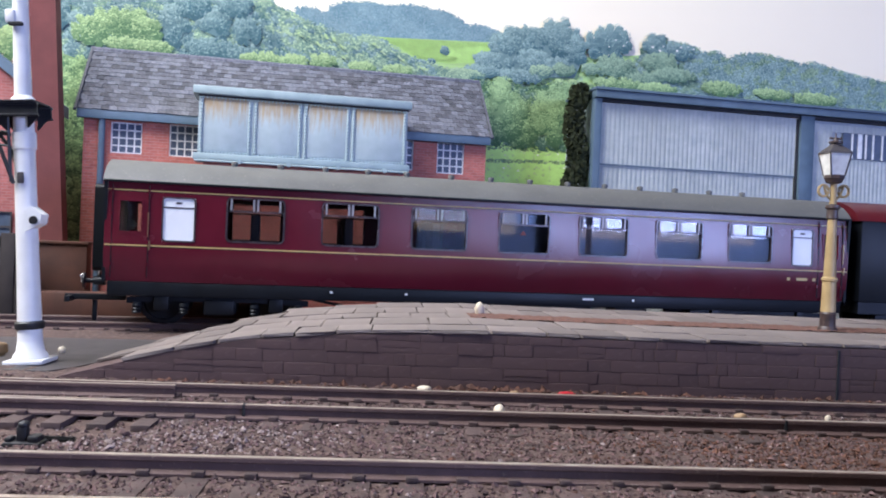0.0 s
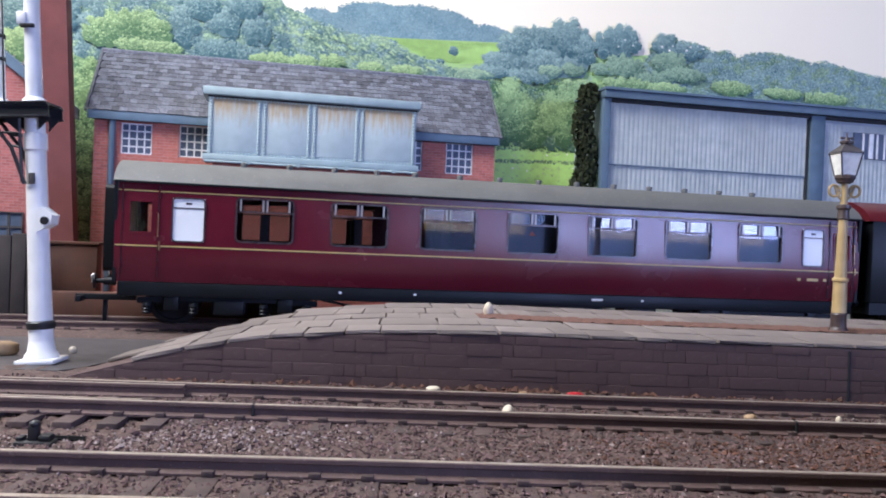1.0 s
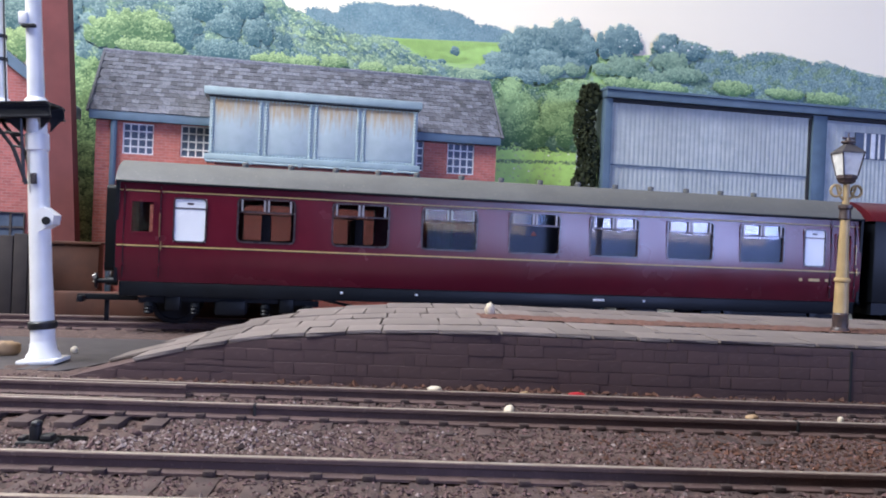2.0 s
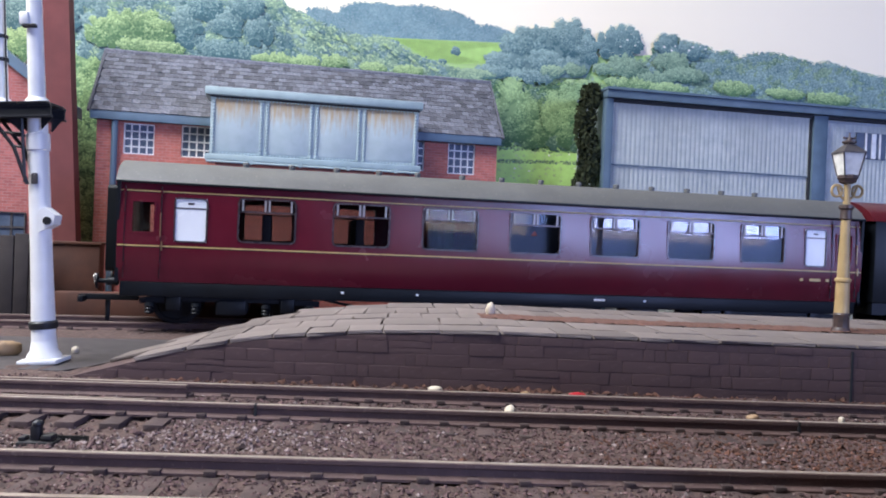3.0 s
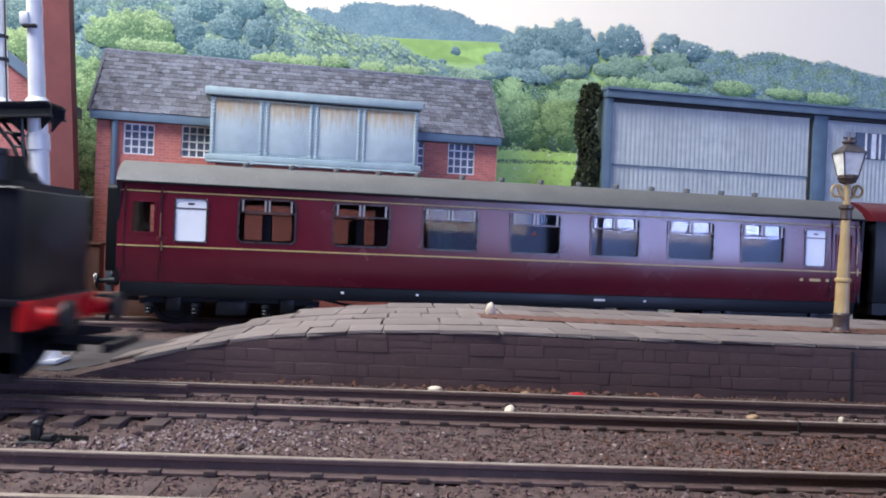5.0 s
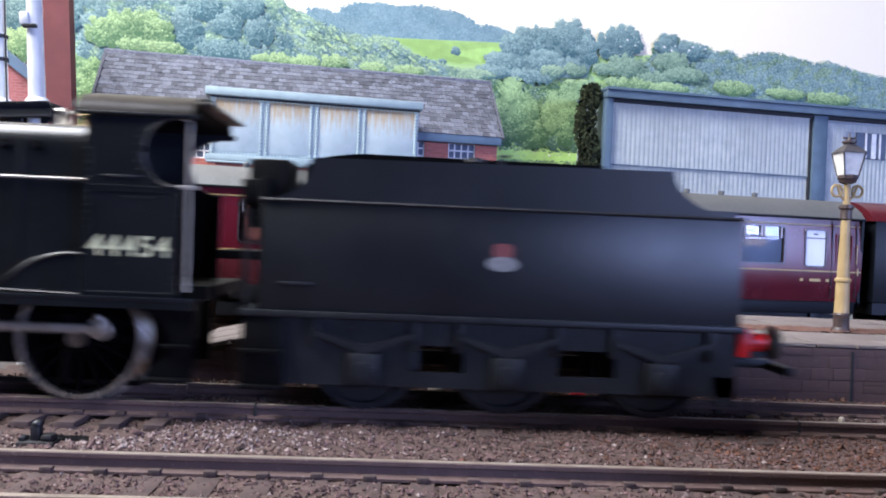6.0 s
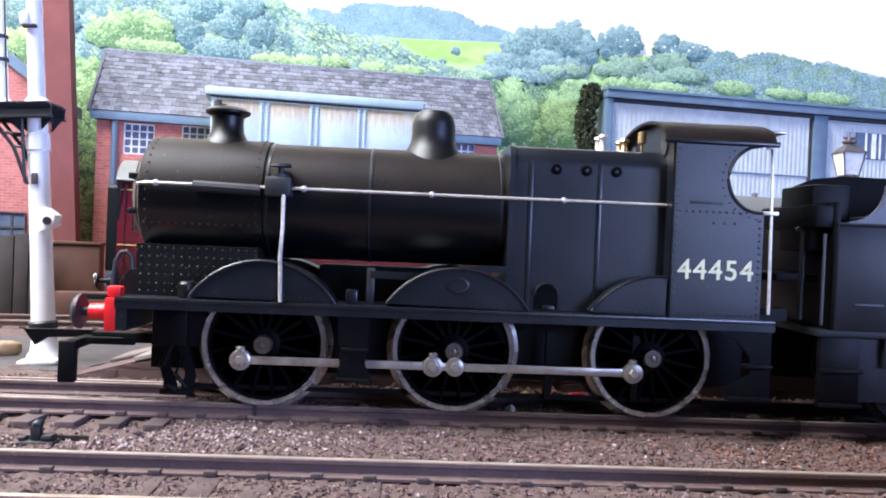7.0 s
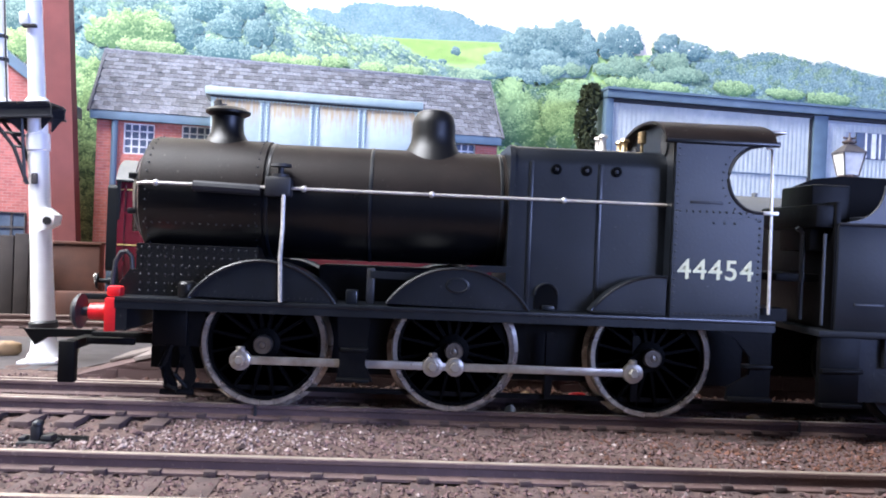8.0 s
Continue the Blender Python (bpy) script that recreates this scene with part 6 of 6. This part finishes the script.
    for x in (-22.6, 1.2, 27.2):
        b = lathe(B(), [(1, -12), (1, 12)], 10, (0, 0, 0), "y")
        for s in (-1, 1):
            lathe(b, [(9.4, s * 7.3), (9.4, s * 7.9), (8.6, s * 8.2), (8.6, s * 10), (7.6, s * 10), (7.4, s * 9.2), (0, s * 9.2)], 36, (0, 0, 0), "y")
            for i in range(10):
                m = pose(0, 0, 0, 0, 36 * i, 0)
                ball(b, m @ Vector((0, -s * 9.4, 4.4)), 0.8, 1, (1, 0.5, 3.0))
        w = part("tender_wheel", b, "tframe", t, "dark tender wheel behind the frame")
        w.matrix_basis = mm(x, 0, 8.6)
        wheels.append(w)
    part("buffer_beam", box(B(), 40.4, 42.0, -14.6, 14.6, 11.6, 16.4, 0.12), "red", t, "bright red rear buffer beam")
    for y in (-11.3, 11.3):
        bf = part("buffer", lathe(B(), [(2.3, 0), (2.3, 0.6), (1.7, 0.8), (1.5, 3.8)], 18, m=Matrix.Translation((42, y, 13.9)) @ pose(0, 0, 0, 0, 90, 0)), "red", t, "red buffer shank with a black head")
        part("buffer_head", lathe(B(), [(0.8, 3.7), (0.8, 4.8), (2.9, 5.0), (2.9, 5.5), (2.2, 6.1), (0, 6.3)], 22, m=Matrix.Translation((42, y, 13.9)) @ pose(0, 0, 0, 0, 90, 0)), "iron", bf)
    cp = box(B(), 40, 52, -1.2, 1.2, 8.0, 9.6, 0.2)
    box(cp, 51.6, 53.2, -8, 8, 7.6, 9.2, 0.2)
    prism(cp, [(42, 9.2), (52, 10.6), (52, 11.6), (46, 11.6), (42, 10.4)], -3.0, -2.0)
    part("coupling", cp, "tframe", t, "black tension-lock coupling")
    part("handhold", box(B(), -36.8, -31.6, -14.45, -14.1, 20.9, 21.4, 0.1), "iron", t)
    cr = lathe(B(), [(2.1, 14.18), (2.1, 14.27), (0, 14.27)], 20, m=Matrix.Translation((-0.2, 0, 25.6)) @ AX["y"] @ Matrix.Diagonal((1.3, 0.6, 1, 1)))
    crest = part("crest_wheel", cr, "crest_grey", t, "small grey and red painted crest")
    part("crest_lion", prism(B(), rounded(-1.9, 1.5, 26.6, 29.0, 0.9), -14.26, -14.2), "crest_red", crest)
    return t, wheels


engine, drivers, side_rods = locomotive()
tender_thing, tender_wheels = tender()

# ---- signal, lamp and small things on the ground ----


def signal():
    t = thing("signal_post", mm(-87, 33.6, -1.2, 0, -3.7, 0), "white bracket signal post with a black ironwork platform", "signal")
    part("base_flange", box(B(), -4.2, 4.2, -4.2, 4.2, 0, 1.0, 0.3), "white", t)
    part("base", lathe(B(), [(3.7, 1.0), (3.5, 1.8), (2.9, 2.6), (2.6, 4.6), (2.5, 5.0)], 20), "white", t, "white painted post base")
    part("post", lathe(B(), [(2.55, 4.8), (2.3, 20), (2.1, 53), (1.95, 54.4)], 20), "white", t, "glossy white post")
    part("collar", lathe(B(), [(2.8, 7.4), (3.0, 7.8), (3.0, 8.8), (2.7, 9.2)], 20), "iron", t, "black band round the post")
    bx = B()
    prism(bx, [(0.6, 28.5), (3.8, 30.2), (4.2, 32.2), (2.0, 34.0), (0.6, 33.2)], -2.6, 1.2)
    part("bracket_box", bx, "white", t, "white weight bracket")
    part("bracket_pin", tube(B(), [(2.6, -3.0, 31.0), (2.6, -2.5, 31.0)], 0.9, 10), "iron", t)
    part("wire_guide", box(B(), -0.6, 0.7, -2.7, -2.1, 39, 41.4, 0.2), "plate", t)
    part("joint_band", lathe(B(), [(2.3, 46.4), (2.45, 46.6), (2.45, 50), (2.3, 50.2)], 20), "white", t)
    gp = B()
    for y in (-4.2, 2.8):
        box(gp, -42, 4.6, y, y + 1.2, 53.2, 53.7, 0.1)
        box(gp, -42, 4.6, y, y + 1.2, 55.6, 56.1, 0.1)
        box(gp, -42, 4.5, y + 0.4, y + 0.8, 53.6, 55.7)
    girder = part("platform_girder", gp, "iron", t, "black lattice platform girder")
    x = -42.0
    while x < 4.2:
        part("decking", box(B(), x, x + 1.9, -4.6, 4.4, 56.1, 56.6, 0.08), "iron", girder)
        x += 2.1
    br = B()
    for y in (-2.6, 2.2):
        tube(br, [(-1.4, y, 39.0), (-4.0, y, 47), (-8.5, y, 53.3)], 0.42, 6)
        tube(br, [(-1.9, y, 39.4), (-2.2, y, 53.3)], 0.36, 6)
        tube(br, [(-2.2, y, 47), (-4.4, y, 47.4)], 0.3, 6)
        tube(br, [(-2.1, y, 50), (-6.0, y, 50.2)], 0.3, 6)
        prism(br, [(-2.0, 53.3), (-2.0, 49.8), (-5.6, 53.3)], y - 0.15, y + 0.15)
        prism(br, [(2.0, 53.3), (2.0, 50.8), (4.4, 53.3)], y - 0.15, y + 0.15)
    part("brace", br, "iron", t, "black diagonal braces")
    part("doll_cap", lathe(B(), [(2.6, 56.6), (2.4, 57.4), (1.9, 58)], 18), "white", t)
    part("doll", lathe(B(), [(1.75, 57), (1.5, 96), (0, 97)], 18), "white", t, "upper white doll post")
    part("lamp_bracket", box(B(), -2.4, -0.4, -2.4, 0.2, 73.6, 76.4, 0.4), "white", t)
    part("lamp_step", box(B(), -1.6, 1.2, -2.6, -1.4, 72.9, 73.6, 0.1), "iron", t)
    part("doll_cap", lathe(B(), [(2.2, 56.6), (2.0, 57.2), (1.6, 57.8)], 18, (-7.4, 0, 0)), "white", t)
    part("doll", lathe(B(), [(1.3, 57), (1.1, 92), (0, 93)], 18, (-7.4, 0, 0)), "white", t, "second slim white doll post")
    part("wire", tube(B(), [(-5.9, -1.2, 56), (-5.7, -1.2, 90)], 0.18, 5), "iron", t)
    for z in (66, 71):
        part("ladder_band", lathe(B(), [(1.5, z), (1.5, z + 0.8)], 14, (-7.4, 0, 0)), "iron", t)
    p = solid("base_slab", prism(B(), [(-150, 24.0), (-79.5, 23.6), (-76.5, 29), (-74, 36.5), (-66, 49), (-57, 60), (-62, 78), (-150, 70)], -2.6, -1.15, "z"), "plate", "dark grey slab under the signal post", "slab", kind="structure")


def platform_lamp():
    t = thing("platform_lamp", mm(100.6, 49, 10.6), "cream cast-iron gas lamp with a glazed lantern on the platform", "lamp")
    part("base", lathe(B(), [(2.3, 0), (2.2, 0.8), (1.9, 1.2), (1.85, 4.0), (2.0, 4.3), (1.8, 4.8)], 10), "lampbrown", t, "dark brown lamp base")
    part("post", lathe(B(), [(1.75, 4.6), (1.62, 12.4), (1.95, 12.7), (1.95, 13.2), (1.5, 13.6), (1.05, 28.4)], 16), "lampcream", t, "cream painted tapering post")
    part("collar", lathe(B(), [(1.1, 28), (1.5, 28.3), (1.35, 29.2), (1.35, 30.4), (1.75, 30.9), (1.7, 31.6), (1.0, 31.9)], 12), "lampbrown", t)
    part("neck", lathe(B(), [(0.95, 31.5), (0.75, 33), (0.8, 37.2)], 12), "lampcream", t)
    sc = B()
    for s in (-1, 1):
        tube(sc, [(s * (0.7 + 1.9 + 1.35 * math.cos(radians(a))), 0, 35.2 + 1.45 * math.sin(radians(a))) for a in range(0, 361, 24)], 0.34, 6)
        tube(sc, [(s * 0.6, 0, 33), (s * 1.7, 0, 34), (s * 2.6, 0, 36.8)], 0.32, 6)
    part("scroll", sc, "lampcream", t, "cream scroll brackets")
    part("lantern_base", lathe(B(), [(1.2, 37.0), (2.0, 37.3), (2.2, 38.0), (2.5, 38.3), (2.5, 39.0), (2.2, 39.2)], 8), "lampbrown", t)
    part("lantern", lathe(B(), [(2.5, 39.1), (3.85, 44.6), (3.7, 44.6), (2.35, 39.15)], 4, m=Matrix.Translation((0, 0, 0)) @ pose(0, 0, 0, 0, 0, 45)), "lampglass", t, "clouded glass lantern")
    part("burner", lathe(B(), [(0.5, 39), (0.5, 41), (1.3, 41.6), (1.4, 43.6), (0, 44.2)], 10), "whitewin", t)
    fr = B()
    for i in range(4):
        c, s = math.cos(radians(45 + 90 * i)), math.sin(radians(45 + 90 * i))
        tube(fr, [(2.5 * c, 2.5 * s, 39.0), (3.9 * c, 3.9 * s, 44.7)], 0.2, 5)
    part("lantern_frame", fr, "plate", t)
    part("lantern_roof", lathe(B(), [(4.2, 44.5), (4.1, 44.9), (1.6, 46.6), (1.3, 46.8)], 4, m=pose(0, 0, 0, 0, 0, 45)), "plate", t, "weathered grey lantern roof")
    fin = tube(B(), [(-1.3, 0, 48.4), (1.3, 0, 48.4)], 0.24, 6)
    tube(fin, [(0, 0, 48), (0, 0, 49.8)], 0.22, 6)
    for dx in (-1.3, 1.3):
        ball(fin, (dx, 0, 48.4), 0.4, 1)
    part("finial", fin, "lampbrown", t, "small dark cross finial")
    part("ventilator", lathe(B(), [(1.3, 46.6), (1.2, 47.0), (1.7, 47.2), (1.7, 47.6), (0.7, 47.9), (0.5, 48.5), (0, 48.8)], 12), "lampbrown", t)


def pebble(name, x, y, z, a, b, c, rz, label, material="pebble"):
    bm = ball(B(), (0, 0, c * 0.8), 1, 3, (a, b, c))
    for v in bm.verts:
        v.co *= 1 + 0.16 * noise.noise(v.co * 0.9 + Vector((x, y, 0)))
    solid(name, bm, material, label, "pebble" if material != "redscrap" else "scrap", "loose pebbles" if material != "redscrap" else "", m=mm(x, y, z, 0, 0, rz))


signal()
platform_lamp()
pebble("pebble", 13.3, 55.4, 10.7, 1.35, 1.1, 1.9, 20, "small pointed white stone on the platform")
pebble("pebble", -1.6, 15.8, -1.6, 1.5, 1.0, 0.7, 0, "small cream pebble by the platform wall")
pebble("pebble", 16.7, 16.0, -1.7, 1.0, 0.7, 0.5, 10, "small dull pebble by the platform wall", "pebble_tan")
pebble("pebble", 11.4, -1.6, -2.6, 1.2, 1.0, 1.35, 30, "cream pebble between the rails")
pebble("pebble", 58.3, 2.6, -2.6, 1.2, 0.9, 0.7, 0, "dull tan pebble between the rails", "pebble_tan")
pebble("pebble", 74.9, 1.4, -2.6, 0.6, 0.6, 0.9, 0, "tiny pale pebble between the rails")
pebble("pebble", -99, 41.4, -1.2, 3.4, 1.6, 1.9, 25, "larger tan stone on the dark slab", "pebble_tan")
pebble("pebble", -86.2, 48, -1.2, 0.9, 0.8, 0.9, 0, "white pebble behind the signal post")
pebble("plastic_scrap", 27.4, 15.6, -1.7, 2.0, 0.6, 0.6, 4, "bright red scrap lying by the platform wall", "redscrap")


def point_motor():
    t = thing("point_lever", mm(-61, -28.0, -3.2), "small black point lever frame in the ballast", "lever")
    bs = box(B(), -2.4, 3.0, -1.6, 2.6, 0, 1.1, 0.4)
    box(bs, 0.9, 2.6, -1.2, 1.2, 1.0, 2.0, 0.4)
    box(bs, -2.2, -1.2, -1.2, 0.8, 1.0, 1.7, 0.3)
    part("base", bs, "iron", t)
    lv = box(B(), -0.75, 0.75, -0.7, 0.7, 0.8, 3.3, 0.35)
    ball(lv, (0.1, 0, 3.4), 0.85, 2, (1, 1, 0.7))
    part("lever", lv, "iron", t)
    part("tie_bar", tube(B(), [(0, 1.4, 1.2), (3, 1.8, 0.9), (6.5, 2.2, 0.8)], 0.5, 6), "frame", t)


point_motor()
platform()


# ---- what moves: the engine backs its tender in from the left and stops ----
STOPS = ((0.0, -815.0), (4.0, -335.0), (4.7, -251.0), (5.2, -191.5), (5.8, -120.0), (6.0, -96.5), (6.2, -73.4), (6.4, -49.0), (6.5, -37.0), (6.6, -27.4), (6.7, -18.4), (6.8, -9.0), (6.88, -2.4), (6.95, 0.0), (8.0, 0.0))


def travelled(s):
    return along(STOPS, s)


def motions():
    ts = [round(0.1 * i, 2) for i in range(70)] + [6.95, 7.0, 8.0]
    walk(engine, [(s, mm(travelled(s), 0, 0)) for s in ts])
    walk(tender_thing, [(s, mm(TENDER_X + travelled(s), 0, 0)) for s in ts])
    for w, x in zip(drivers, (-32, 0, 34)):
        walk(w, [(s, mm(x, 0, R_WHEEL, 0, math.degrees(travelled(s) / R_WHEEL), 0)) for s in ts])
    for w, x in zip(tender_wheels, (-22.6, 1.2, 27.2)):
        walk(w, [(s, mm(x, 0, 8.6, 0, math.degrees(travelled(s) / 8.6), 0)) for s in ts])
    for rod in side_rods:
        rows = []
        for s in ts:
            a = travelled(s) / R_WHEEL
            rows.append((s, mm(CRANK[0] * math.cos(a) + CRANK[1] * math.sin(a), 0, R_WHEEL - CRANK[0] * math.sin(a) + CRANK[1] * math.cos(a))))
        walk(rod, rows)


motions()
